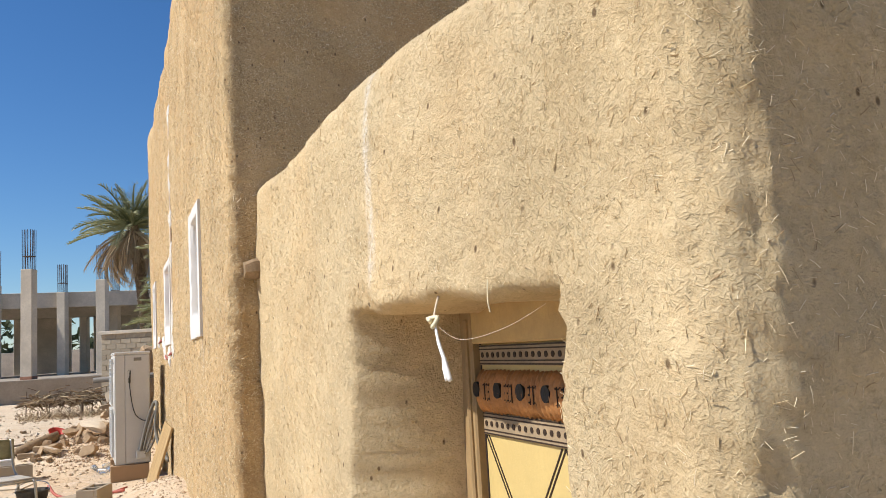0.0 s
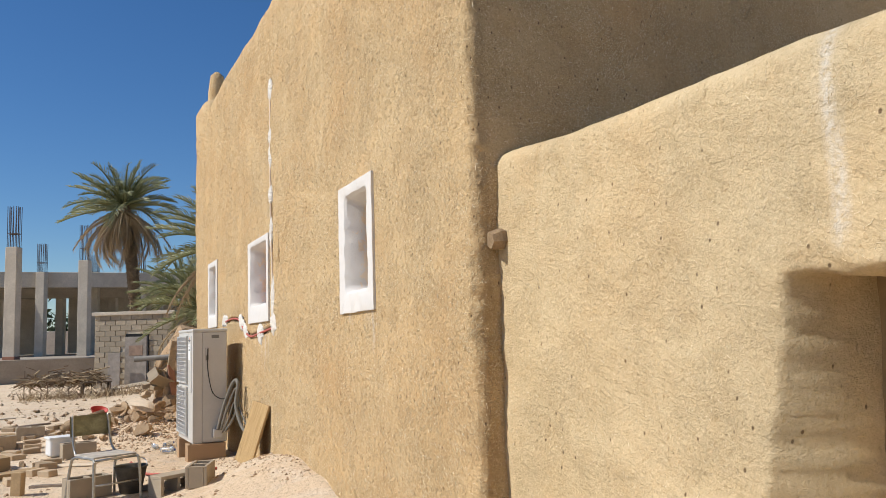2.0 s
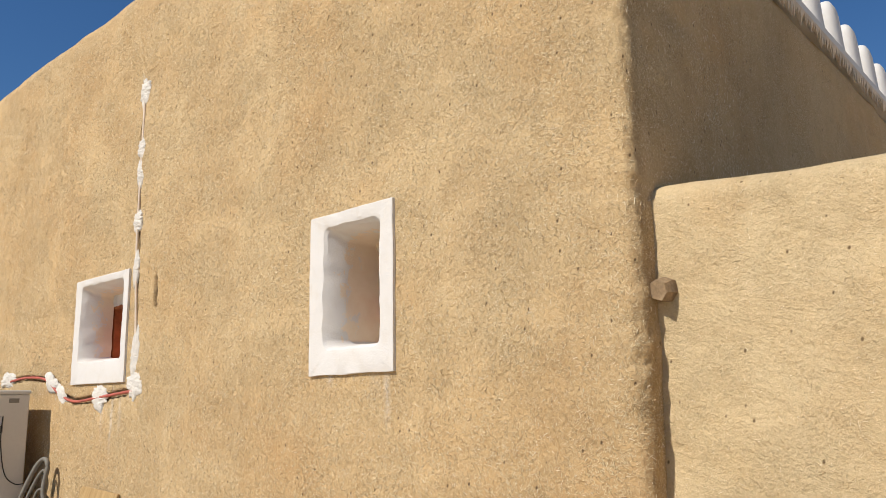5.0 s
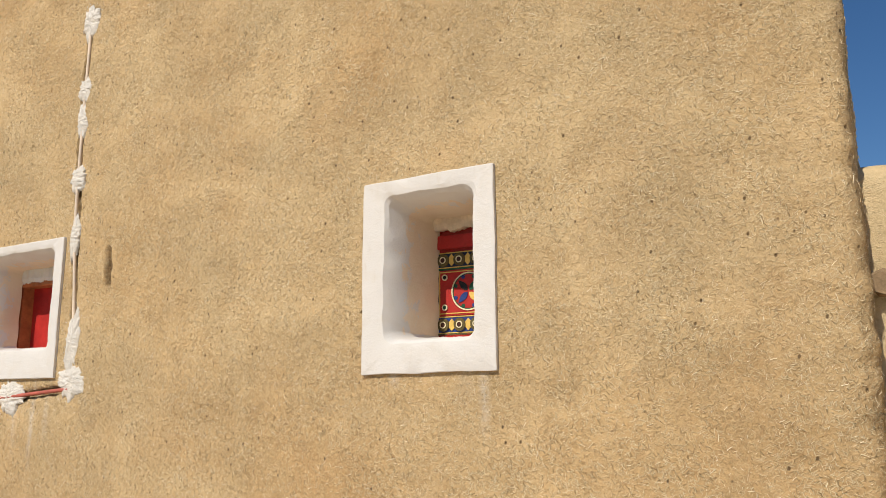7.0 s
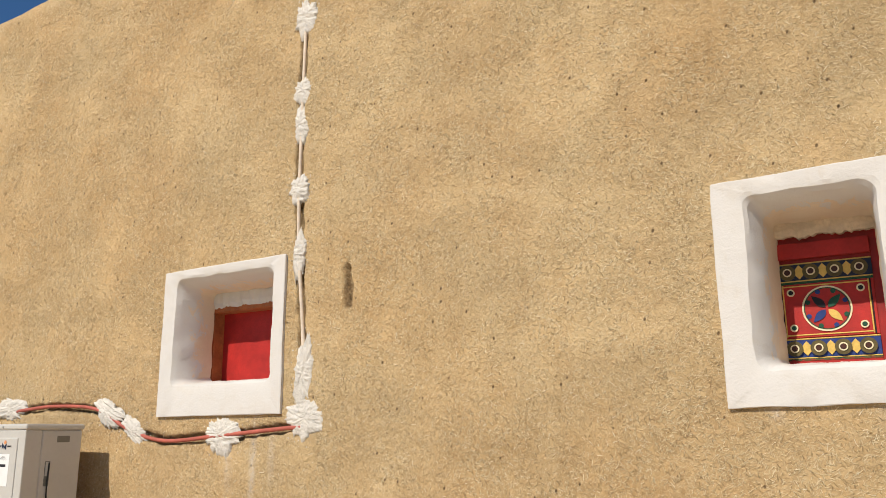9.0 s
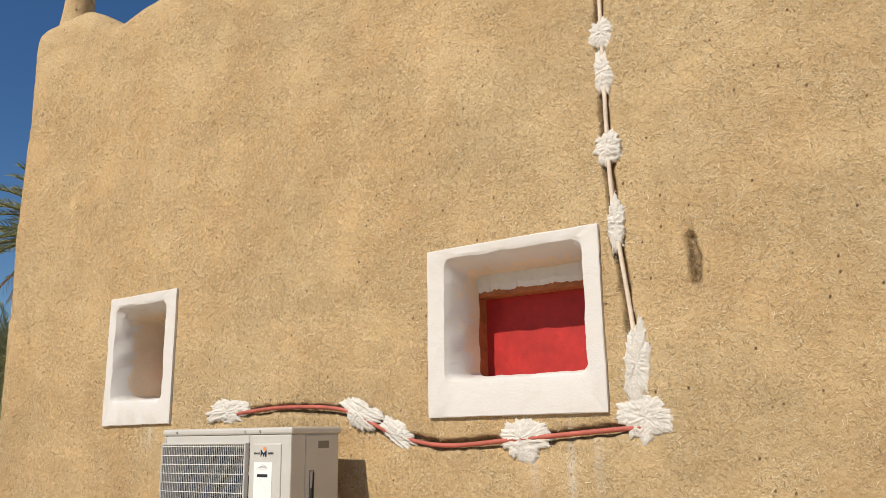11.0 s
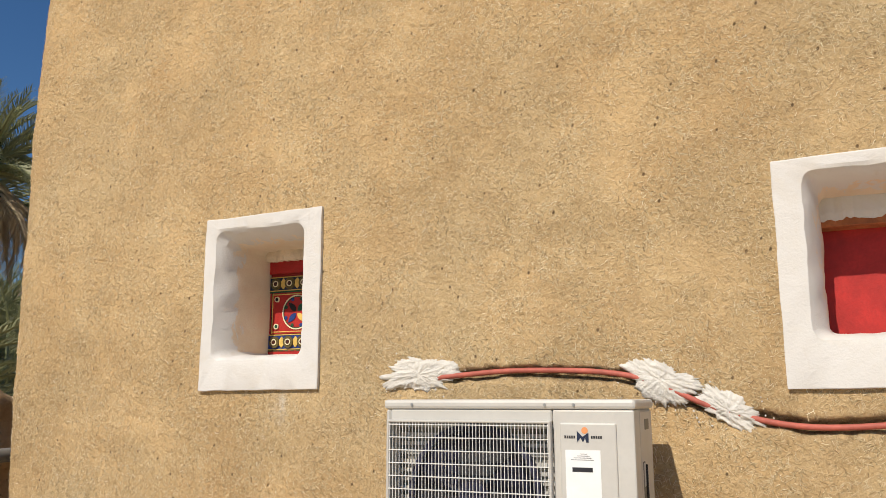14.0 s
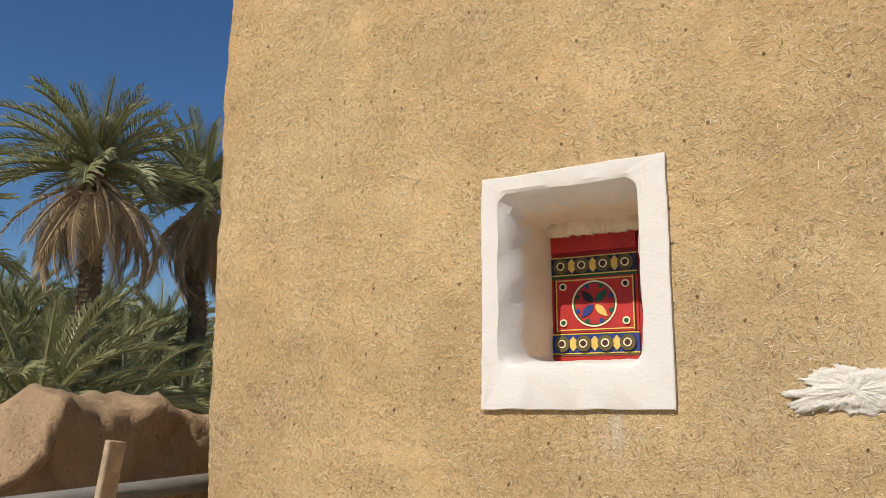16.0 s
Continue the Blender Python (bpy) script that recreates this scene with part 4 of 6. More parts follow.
cor = thing("parapet_cornice", "plastered cornice with a fringe of pointed drips", "cornice", kind="structure")
bm = bmesh.new()
box(bm, (0.75, -0.045, 4.29), (8.0, 0.22, 4.40), 0.025, Matrix.Translation((0, 4.33, 0)) @ Matrix.Rotation(0.045, 4, "Z"))
part("coping", bm, WHITE, cor)
r = random.Random(4)
x = 0.8
while x < 7.9:
    w, l = r.uniform(0.035, 0.06), r.uniform(0.06, 0.15)
    bm = bmesh.new()
    y = south_y(x)
    top = [bm.verts.new((x + a * w, y - 0.05 + b, 4.31)) for a, b in ((-0.6, 0), (0.6, 0), (0.5, 0.04), (-0.5, 0.04))]
    mid = [bm.verts.new((x + a * w, y - 0.045 + b, 4.31 - l * 0.5)) for a, b in ((-0.35, 0), (0.3, 0), (0.25, 0.03), (-0.3, 0.03))]
    tip = bm.verts.new((x + 0.01, y - 0.03, 4.31 - l))
    for k in range(4):
        bm.faces.new((top[k], top[(k + 1) % 4], mid[(k + 1) % 4], mid[k]))
        bm.faces.new((mid[k], mid[(k + 1) % 4], tip))
    part("drip", bm, CREAM, cor)
    x += w * 1.15
fm = None
for k in range(12):
    x = 1.05 + 0.60 * k
    if fm is None:
        fv, ff = [], []
        prof = [(0.0, 1.12), (0.1, 1.0), (0.3, 0.92), (0.55, 0.85), (0.75, 0.78), (0.87, 0.66), (0.95, 0.46), (0.99, 0.2)]
        for u, q in prof:
            for a in range(20):
                w = 2 * math.pi * a / 20
                cx, cy = math.cos(w), math.sin(w)
                fv.append((0.17 * q * math.copysign(abs(cx) ** 0.75, cx) + 0.006 * noise.noise((cx, cy, u * 3)), 0.115 * q * math.copysign(abs(cy) ** 0.75, cy), 0.55 * u))
        for i in range(len(prof) - 1):
            for a in range(20):
                ff.append((i * 20 + a, i * 20 + (a + 1) % 20, (i + 1) * 20 + (a + 1) % 20, (i + 1) * 20 + a))
        ff.append(tuple((len(prof) - 1) * 20 + a for a in range(20)))
        fm = mesh_of("parapet_finger", fv, ff, WHITE)
    ob = new("parapet_finger", fm)
    ob.matrix_world = pose(x, south_y(x) + 0.1, 4.36, 0, 0, 2.5)
    tagged(ob, "white plastered rounded finger crowning the parapet", "parapet finger", "parapet fingers")

# ---- outdoor unit of the air conditioner ----
CASE = varied("ivory_enamel", (0.53, 0.51, 0.465), 0.08, 3, 40, 0.45, 0, 0.0006, 0.4)
GRILLE = varied("pale_wire", (0.74, 0.73, 0.69), 0.08, 8, 40, 0.4, 0, 0, 0.4)
BAY = varied("dark_bay", (0.03, 0.03, 0.034), 0.3, 6, 40, 0.6, 0, 0.001)
FIN = varied("coil_fins", (0.22, 0.21, 0.18), 0.2, 6, 60, 0.6, 0.3, 0.001)
FANP = varied("fan_plastic", (0.03, 0.03, 0.06), 0.3, 6, 60, 0.45, 0, 0.001, 0.4)
STEEL = varied("steel", (0.45, 0.45, 0.44), 0.15, 20, 80, 0.35, 0.9, 0)
PAPER = varied("paper_label", (0.80, 0.80, 0.78), 0.06, 10, 60, 0.6, 0, 0)
RUBBER = varied("grey_hose", (0.20, 0.185, 0.155), 0.3, 12, 60, 0.7, 0, 0.002)
BLACKRUB = varied("black_cable", (0.03, 0.03, 0.03), 0.3, 12, 60, 0.6, 0, 0.001)
Y0, Y1, Z0, Z1, XF, XB = 10.69, 11.69, 0.305, 1.665, 0.095, 0.50
ac = thing("air_conditioner", "ivory twin-fan outdoor air conditioner unit standing on blocks", "air conditioner", (XF - 0.008, Y0 + 0.01, Z0), 1.9)
W, H, D = Y1 - Y0, Z1 - Z0, XB - XF
part("body", boxes(((0.11, 0.0, 0.0), (D, W, H - 0.035), 0.012)), CASE, ac)
part("lid", boxes(((-0.006, -0.008, H - 0.037), (D + 0.008, W + 0.008, H), 0.012, None, 2)), CASE, ac)
part("side_panel", boxes(((0.0, 0.0, 0.0), (0.112, 0.302, H - 0.038), 0.006, None, 2)), CASE, ac)
part("raised_panel", boxes(((-0.007, 0.065, 0.60), (0.01, 0.275, H - 0.085), 0.006, None, 2)), CASE, ac)
part("edge_post", boxes(((0.0, W - 0.022, 0.0), (0.112, W, H - 0.038), 0.008)), CASE, ac)
for z0, z1 in ((0.0, 0.075), (0.655, 0.705), (H - 0.085, H - 0.038)):
    part("fascia", boxes(((0.0, 0.304, z0), (0.112, W - 0.022, z1), 0.006)), CASE, ac)
gw0, gw1 = 0.31, W - 0.025
for k, (z0, z1) in enumerate(((0.075, 0.655), (0.705, H - 0.085))):
    zc, yc = (z0 + z1) / 2, (gw0 + gw1) / 2
    bay = part("fan_bay", boxes(((0.096, gw0, z0), (0.110, gw1, z1))), FIN, ac, "dark recess with coil fins and a fan")
    bm = bmesh.new()
    for j in range(16):
        zz = z0 + 0.02 + (z1 - z0 - 0.04) * j / 15
        box(bm, (0.085, gw0, zz - 0.007), (0.0965, gw1, zz + 0.007))
    part("louvres", bm, CASE, bay)
    bm = disc(yc, zc, 0.278, 0.03, 0.255, 48)
    bmesh.ops.translate(bm, verts=bm.verts, vec=(0.085, 0, 0))
    part("fan_ring", bm, FANP, bay)
    bm = disc(yc, zc, 0.272, 0.004, 0, 48)
    bmesh.ops.translate(bm, verts=bm.verts, vec=(0.078, 0, 0))
    part("fan_back", bm, BAY, bay)
    for b in range(3):
        bm = bmesh.new()
        grid = []
        for i in range(9):
            rr = 0.05 + 0.195 * i / 8
            row = []
            for j in range(7):
                a = radians(120 * b + 20 + (12 + 62 * (i / 8) ** 0.7) * (j / 6 - 0.3) + 18 * i / 8)
                row.append(bm.verts.new((0.045 + 0.03 * (j / 6), yc + rr * math.cos(a), zc + rr * math.sin(a))))
            grid.append(row)
        for i in range(8):
            for j in range(6):
                bm.faces.new((grid[i][j], grid[i + 1][j], grid[i + 1][j + 1], grid[i][j + 1]))
        bmesh.ops.solidify(bm, geom=bm.faces[:], thickness=0.004)
        part("blade", bm, FANP, bay, smooth=True)
    bm = disc(yc, zc, 0.06, 0.04, 0, 24)
    bmesh.ops.translate(bm, verts=bm.verts, vec=(0.08, 0, 0))
    part("hub", bm, FANP, bay)
    bm = bmesh.new()
    nw = 46
    for j in range(nw + 1):
        yy = gw0 + 0.006 + (gw1 - gw0 - 0.012) * j / nw
        box(bm, (-0.026, yy - 0.0010, z0), (-0.021, yy + 0.0010, z1))
    for j in range(12):
        zz = z0 + 0.012 + (z1 - z0 - 0.024) * j / 11
        box(bm, (-0.028, gw0, zz - 0.0017), (-0.023, gw1, zz + 0.0017))
    g = part("grille", bm, GRILLE, ac, "pale wire fan grille")
    for a, b in (((-0.030, gw0 - 0.006, z0 - 0.006), (0.004, gw0 + 0.004, z1 + 0.006)), ((-0.030, gw1 - 0.004, z0 - 0.006), (0.004, gw1 + 0.006, z1 + 0.006)),
                 ((-0.030, gw0, z1 - 0.004), (0.004, gw1, z1 + 0.006)), ((-0.030, gw0, z0 - 0.006), (0.004, gw1, z0 + 0.004))):
        part("rim", boxes((a, b, 0.003)), CASE, g)
for yy in (0.22, 0.33, 0.88):
    part("screw", disc(yy, H - 0.02, 0.006, 0.004, 0, 10, 0.006), STEEL, ac)
ORANGE = varied("orange_print", (0.75, 0.30, 0.12), 0.1, 10, 60, 0.5, 0, 0)
lg = part("logo", prism([(0.21, 1.205), (0.21, 1.247), (0.19, 1.225), (0.167, 1.24), (0.167, 1.205), (0.176, 1.205), (0.18, 1.222), (0.188, 1.205), (0.197, 1.222)], 0.001, 0.0075), NAVY, ac, "dark blue badge with an orange dot")
part("dot", disc(0.181, 1.248, 0.012, 0.001, 0, 18, 0.0075), ORANGE, lg)
for a in (0.217, 0.118):
    for j in range(5):
        part("letter_bar", bar(a + 0.0085 * j, a + 0.0085 * j + 0.006, 1.219, 1.229, 0.0008, 0.0075, 0), BAY, lg)
lb = part("label", bar(0.125, 0.255, 0.985, 1.178, 0.0008, 0.0075, 0), PAPER, ac, "white paper label with a dark printed strip")
part("print", bar(0.155, 0.23, 1.10, 1.116, 0.0006, 0.0085, 0), BAY, lb)
for j in range(4):
    part("print", bar(0.15 + 0.008 * j, 0.235 - 0.012 * j, 1.142 + 0.007 * j, 1.1435 + 0.007 * j, 0.0006, 0.0085, 0), BAY, lb)
# flat dark plate: the grip recess is not cut, its shade is painted
part("handle_recess_shade", boxes(((0.15, -0.003, 0.98), (0.185, 0.004, 1.13), 0.001)), FIN, ac, "dark plate for the shaded recess of the moulded side grip")
part("grip", boxes(((0.153, -0.006, 1.04), (0.175, 0.0, 1.125), 0.003)), CASE, ac)
# label slot, also a dark plate in place of a shaded hollow
part("side_slot_shade", boxes(((0.22, -0.002, 1.245), (0.31, 0.004, 1.285), 0.001)), FIN, ac)
part("cable", tube(smooth_path([(0.175, -0.008, 1.12), (0.172, -0.012, 0.9), (0.22, -0.02, 0.62), (0.31, -0.03, 0.52), (0.40, -0.05, 0.52)]), 0.005, 7), BLACKRUB, ac, "black power cable")
jb = part("junction_box", boxes(((0.235, -0.055, 0.06), (0.345, 0.0, 0.165), 0.008, None, 2)), CASE, ac, "small ivory junction box")

hose = thing("drain_hose", "looped grey insulated hoses between the unit and the wall", "hose", (0.4, 10.5, 0.3))
for pts, r in (([(-0.03, 0.14, 0.16), (0.03, 0.06, 0.44), (0.10, -0.03, 0.68), (0.14, -0.10, 0.745), (0.15, -0.16, 0.68), (0.13, -0.15, 0.45), (0.17, -0.28, 0.22), (0.25, -0.48, 0.08)], 0.021),
               ([(0.0, 0.12, 0.16), (0.06, 0.03, 0.40), (0.12, -0.05, 0.60), (0.15, -0.10, 0.64), (0.16, -0.14, 0.5), (0.12, -0.05, 0.3), (0.05, 0.1, 0.14)], 0.014),
               ([(0.02, 0.12, 0.12), (0.08, 0.02, 0.30), (0.13, -0.06, 0.48), (0.19, -0.2, 0.35), (0.25, -0.4, 0.1)], 0.010)):
    part("tube", tube(smooth_path(pts), r, 10), RUBBER, hose, smooth=True)

BLOCK = varied("clay_block", (0.46, 0.30, 0.17), 0.2, 8, 70, 0.9, 0, 0.004, 0.2, 0.2)
GREYBLOCK = varied("cement_block", (0.44, 0.36, 0.26), 0.2, 8, 70, 0.92, 0, 0.005, 0.2, 0.25)


def hollow_block(l=0.40, w=0.20, h=0.20, cells=2):
    """A hollow building block: shell and webs, cells open upwards."""
    bm = bmesh.new()
    t = 0.032
    box(bm, (-l / 2, -w / 2, 0), (l / 2, -w / 2 + t, h), 0.004)
    box(bm, (-l / 2, w / 2 - t, 0), (l / 2, w / 2, h), 0.004)
    for k in range(cells + 1):
        x = -l / 2 + (l - t) * k / cells
        box(bm, (x, -w / 2 + t, 0.002), (x + t, w / 2 - t, h - 0.002), 0.002)
    return bm


for yy in (10.78, 11.56):
    zb = float(ground_z(0.25, yy)) - 0.02
    ob = part("clay_block", hollow_block(0.44, 0.21, Z0 - zb - 0.003), BLOCK, None)
    ob.location = (0.25, yy, zb)
    tagged(ob, "brown hollow block propping up the air conditioner", "block", "unit blocks")

# board leaning on the wall
PLY = Mat("pale_board", 0.75, 0, 0.25)
g = PLY.noise(1, 6, 0.65, 1.5, PLY.mapped((4, 26, 2.5)))
c = PLY.mix((0.46, 0.31, 0.14), (0.30, 0.185, 0.075), PLY.ramp(g, [(0.35, 0.0), (0.7, 1.0)]))
PLY.color(PLY.mix(c, (0.2, 0.12, 0.05), PLY.math("MULTIPLY", PLY.ramp(PLY.noise(5, 5, 0.7), [(0.58, 0.0), (0.72, 1.0)]), 0.7)))
PLY.bump(g, 0.002)
zb = float(ground_z(0.42, 9.4))
ob = part("wooden_board", boxes(((-0.012, -0.30, 0.0), (0.012, 0.30, 0.66), 0.003)), PLY.mat, None)
ob.matrix_world = pose(0.42, 9.42, zb - 0.01, 3, 17.5, 4)
tagged(ob, "pale wooden board leaning against the mud wall", "board")

# ---- ruined mud wall beyond the house ----
def ruin_top(x):
    return 1.74 + 0.09 * np.sin(x * 2.1 + 0.6) + 0.05 * np.sin(x * 5.3) - 0.16 * np.exp(-((x - 2.35) / 0.16) ** 2) - 0.55 * np.exp(-((x - 0.2) / 0.25) ** 2)


rx = steps((0.22, 1.0, 0.04), (1.0, 4.5, 0.06), (4.5, 9.0, 0.3))
ra = np.linspace(0, 1, 60)
RX, RA = np.meshgrid(rx, ra, indexing="ij")
top = ruin_top(RX)
per = RA * (2 * top + 0.55)
ZR = np.where(per < top, per, np.where(per < top + 0.55, top, 2 * top + 0.55 - per))
YR = np.where(per < top, 0, np.clip(per - top, 0, 0.55))
crown = np.clip((per - top) / 0.55, 0, 1)
ZR = ZR + 0.09 * np.sin(np.pi * crown) + 0.03 * bulge(RX, YR, 0.3, 41) * (ZR > 1.2)
YR = 15.95 + YR + 0.16 * (1 - np.clip(ZR / 1.8, 0, 1)) * (RA < 0.5) * -1 + 0.10 * bulge(RX, ZR, 0.9, 42) + 0.035 * bulge(RX, ZR, 0.25, 43)
shift = 0.05 * bulge(YR, ZR, 0.5, 44) + 0.25 * np.clip((ZR - 0.9), 0, 1) * np.exp(-((RX - 0.22) / 0.3) ** 2)
rv = np.stack([RX + shift, YR, ZR - 0.05], -1).reshape(-1, 3)
nj = len(ra)
rf = [(i * nj + j, i * nj + j + 1, (i + 1) * nj + j + 1, (i + 1) * nj + j) for i in range(len(rx) - 1) for j in range(nj - 1)]
rf.append(tuple(range(nj))[::-1])
tagged(new("wall_ruin", mesh_of("wall_ruin", rv, rf, MUD_OLD)), "eroded old mud wall with a crumbling top", "wall", kind="structure")

GREYPIPE = varied("grey_pipe", (0.17, 0.155, 0.135), 0.25, 8, 60, 0.6, 0, 0.001)
tagged(part("drain_pipe", tube([(-0.22, 15.32, 1.25), (1.3, 15.16, 1.30), (3.2, 15.15, 1.36)], 0.048, 16), GREYPIPE, None, smooth=True), "long grey plastic pipe propped on a wooden stake", "pipe")
bm = bmesh.new()
box(bm, (-0.06, -0.02, 0.0), (0.06, 0.02, 1.38), 0.006)
for v in bm.verts:
    v.co += noise.noise_vector(v.co * 7) * 0.02
    if v.co.z > 1.25:
        v.co.z -= abs(v.co.x) * 0.9
ob = part("wooden_stake", bm, varied("driftwood", (0.42, 0.32, 0.21), 0.35, 10, 70, 0.9, 0, 0.006), None)
ob.matrix_world = pose(0.22, 15.10, float(ground_z(0.1, 15.1)) - 0.03, 0, 9, 8)
tagged(ob, "split weathered stake holding up the pipe", "stake")

# ---- block hut ----
HUTBLOCK = varied("hut_block", (0.42, 0.355, 0.265), 0.22, 5, 40, 0.92, 0, 0.006, 0.2, 0.3)
MORTAR = varied("mortar", (0.54, 0.46, 0.35), 0.2, 8, 60, 0.95, 0, 0.004)
CONC = varied("raw_concrete", (0.58, 0.51, 0.41), 0.25, 0.8, 12, 0.9, 0, 0.01)
SHEET = varied("sheet_metal", (0.34, 0.30, 0.26), 0.3, 4, 30, 0.6, 0.3, 0.003)
HW, HD, HH = 3.05, 2.4, 2.78
hut = thing("block_hut", "small unplastered grey block hut with a flat concrete roof", "hut", (2.45, 32.4, -0.16), -30)
# local x runs west along the sunny front, local y goes back along the shaded side
core = part("wall", boxes(((-HW, 0.03, 0), (-0.03, HD, HH))), MORTAR, hut)
part("roof", boxes(((-HW - 0.1, -0.08, HH), (0.1, HD + 0.1, HH + 0.13), 0.01)), CONC, hut)
bk = bm_mesh("block", boxes(((0, 0, 0), (0.39, 0.05, 0.19), 0.008)), HUTBLOCK)
bh = bm_mesh("block", boxes(((0, 0, 0), (0.19, 0.05, 0.19), 0.008)), HUTBLOCK)
bs = bm_mesh("block", boxes(((-0.05, 0, 0), (0.0, 0.39, 0.19), 0.008)), HUTBLOCK)
r = random.Random(12)
for row in range(14):
    off = 0.2 if row % 2 else 0.0
    for k in range(8):
        x = -HW + 0.41 * k - off
        if x < -HW - 0.05 or x + 0.39 > 0.02:
            continue
        z = row * 0.2
        if -1.95 < x + 0.2 < -0.95 and z < 2.05:
            continue
        b = part("block", bk, None, core)
        b.location = (x, r.uniform(-0.006, 0.006), z)
    if row % 2:
        part("block", bh, None, core).location = (-HW, 0, row * 0.2)
    for k in range(6):
        y = 0.03 + 0.41 * k - (0.2 if row % 2 else 0)
        if y < 0 or y > HD - 0.3 or (0.9 < y + 0.2 < 1.6 and 1.6 < row * 0.2 < 2.3):
            continue
        b = part("block", bs, None, core)
        b.location = (0.015 + r.uniform(-0.006, 0.006), y, row * 0.2)
hd = part("door", boxes(((-1.85, -0.04, 0.0), (-1.0, 0.03, 1.95), 0.004)), SHEET, hut, "patched sheet-metal door, black sheet above it for the shaded opening")
part("patch", boxes(((-1.68, -0.05, 1.25), (-1.15, -0.035, 1.62), 0.004)), varied("rust_patch", (0.33, 0.23, 0.17), 0.3, 6, 40, 0.8, 0, 0.003), hd)
# no hole is cut: a black sheet paints the dark inside
part("opening", boxes(((-1.86, 0.02, 1.68), (-0.99, 0.036, 2.06))), BLACK, hd)
part("post", boxes(((-0.97, -0.07, 0.0), (-0.92, 0.0, 2.06), 0.004)), BAY, hut)
# likewise a black sheet for the dark inside, on the solid side wall
part("side_opening_shade", boxes(((-0.035, 1.0, 1.75), (0.02, 1.5, 2.15))), BLACK, hut)
part("door_leaf", boxes(((-2.35, -0.35, 0.0), (-1.88, -0.30, 1.35), 0.004)), SHEET, hut, "grey metal leaf standing ajar")

# ---- concrete frame of an unfinished building ----
frame_b = thing("concrete_frame", "unfinished concrete frame building with bare columns and starter bars", "building", (0, 0, 0))
TURN_B = 66
RUST = varied("rebar", (0.13, 0.10, 0.09), 0.3, 6, 40, 0.8, 0.3, 0)
BRICKRED = varied("red_brick_pier", (0.36, 0.18, 0.115), 0.25, 4, 30, 0.9, 0, 0.006)


def column(x, y, w, top, bars=1.7, stain=False):
    c = new("column", bm_mesh("column", boxes(((-w / 2, -w / 2, -0.5), (w / 2, w / 2, top), 0.02)), CONC))
    c.parent = frame_b
    c.matrix_local = pose(x, y, 0, 0, 0, TURN_B)
    for i in range(4):
        for j in range(4):
            if 0 < i < 3 and 0 < j < 3:
                continue
            b = part("starter_bar", REBAR, None, c)
            b.matrix_local = pose(-w * 0.4 + w * 0.8 * i / 3, -w * 0.4 + w * 0.8 * j / 3, top, (i - 1.5) * 0.5, (j - 1.5) * 0.5, 0)
            b.scale = (1, 1, bars)
    part("tie", boxes(((-w * 0.42, -w * 0.42, top + bars * 0.32), (w * 0.42, w * 0.42, top + bars * 0.32 + 0.03))), RUST, c)
    if stain:
        part("pier_foot", boxes(((-w / 2 - 0.01, -w / 2 - 0.01, 0.0), (w / 2 + 0.01, w / 2 + 0.01, stain), 0.01)), BRICKRED, c)


REBAR = bm_mesh("starter_bar", tube([(0, 0, 0), (0, 0, 1)], 0.016, 5), RUST)
column(-3.45, 43.5, 0.54, 6.25, 1.95, 1.1)
column(-0.20, 50.0, 0.54, 6.30, 2.0, 0.9)
column(-6.1, 54.0, 0.54, 6.45, 2.1)
column(-2.45, 54.0, 0.50, 5.95, 1.7)
column(0.55, 57.0, 0.50, 5.7, 1.6)
column(3.2, 55.0, 0.50, 5.7, 1.6)
column(6.5, 55.0, 0.50, 5.7, 1.6)
column(-9.5, 54.0, 0.50, 5.9, 1.7)
for x, y in ((-4.6, 60), (-1.4, 61), (1.9, 61), (4.8, 60), (-7.8, 60)):
    column(x, y, 0.50, 5.4, 0.8)
part("slab", boxes(((-16, 54.4, 5.35), (9, 66, 5.62), 0.02)), CONC, frame_b)
part("edge_beam", boxes(((-16, 54.2, 5.05), (9, 54.75, 5.98), 0.02)), CONC, frame_b)
part("edge_beam", boxes(((-16, 59.6, 4.7), (9, 60.1, 5.35), 0.02)), CONC, frame_b)
part("back_wall", boxes(((-6.2, 65.8, 1.0), (-2.4, 66.1, 5.35), 0.02)), CONC, frame_b)
part("back_wall", boxes(((-0.9, 65.8, 1.0), (6.8, 66.1, 5.35), 0.02)), CONC, frame_b)
part("plinth", boxes(((-18, 42.6, -0.5), (9, 68, 0.95), 0.02)), varied("plinth_concrete", (0.36, 0.30, 0.23), 0.25, 0.8, 12, 0.9, 0, 0.01), frame_b)

# low wall far behind the frame, and a belt of distant trees
part_wall = boxes(((-60, 88, -0.3), (60, 88.4, 3.0), 0.02))
tagged(part("wall_far", part_wall, CONC, None), "long pale boundary wall in the distance", "wall", kind="structure")
LEAF_FAR = varied("far_foliage", (0.085, 0.105, 0.05), 0.5, 0.9, 5, 0.8, 0, 0.05)
bm = bmesh.new()
r = random.Random(77)
for k in range(2600):
    x, z = r.uniform(-45, 45), abs(r.gauss(0, 2.0)) + 1.0
    y = 92 + r.uniform(0, 6)
    z *= 0.7 + 0.5 * noise.noise((x * 0.13, 3, 1)) + 0.3
    q = Vector((x, y, z))
    for j in range(3):
        a = [q + Vector((r.uniform(-0.7, 0.7), r.uniform(-0.4, 0.4), r.uniform(-0.5, 0.6))) for i in range(3)]
        bm.faces.new([bm.verts.new(p) for p in a])
tagged(part("tree_belt", bm, LEAF_FAR, None), "far belt of dusty green trees", "trees", kind="stuff")

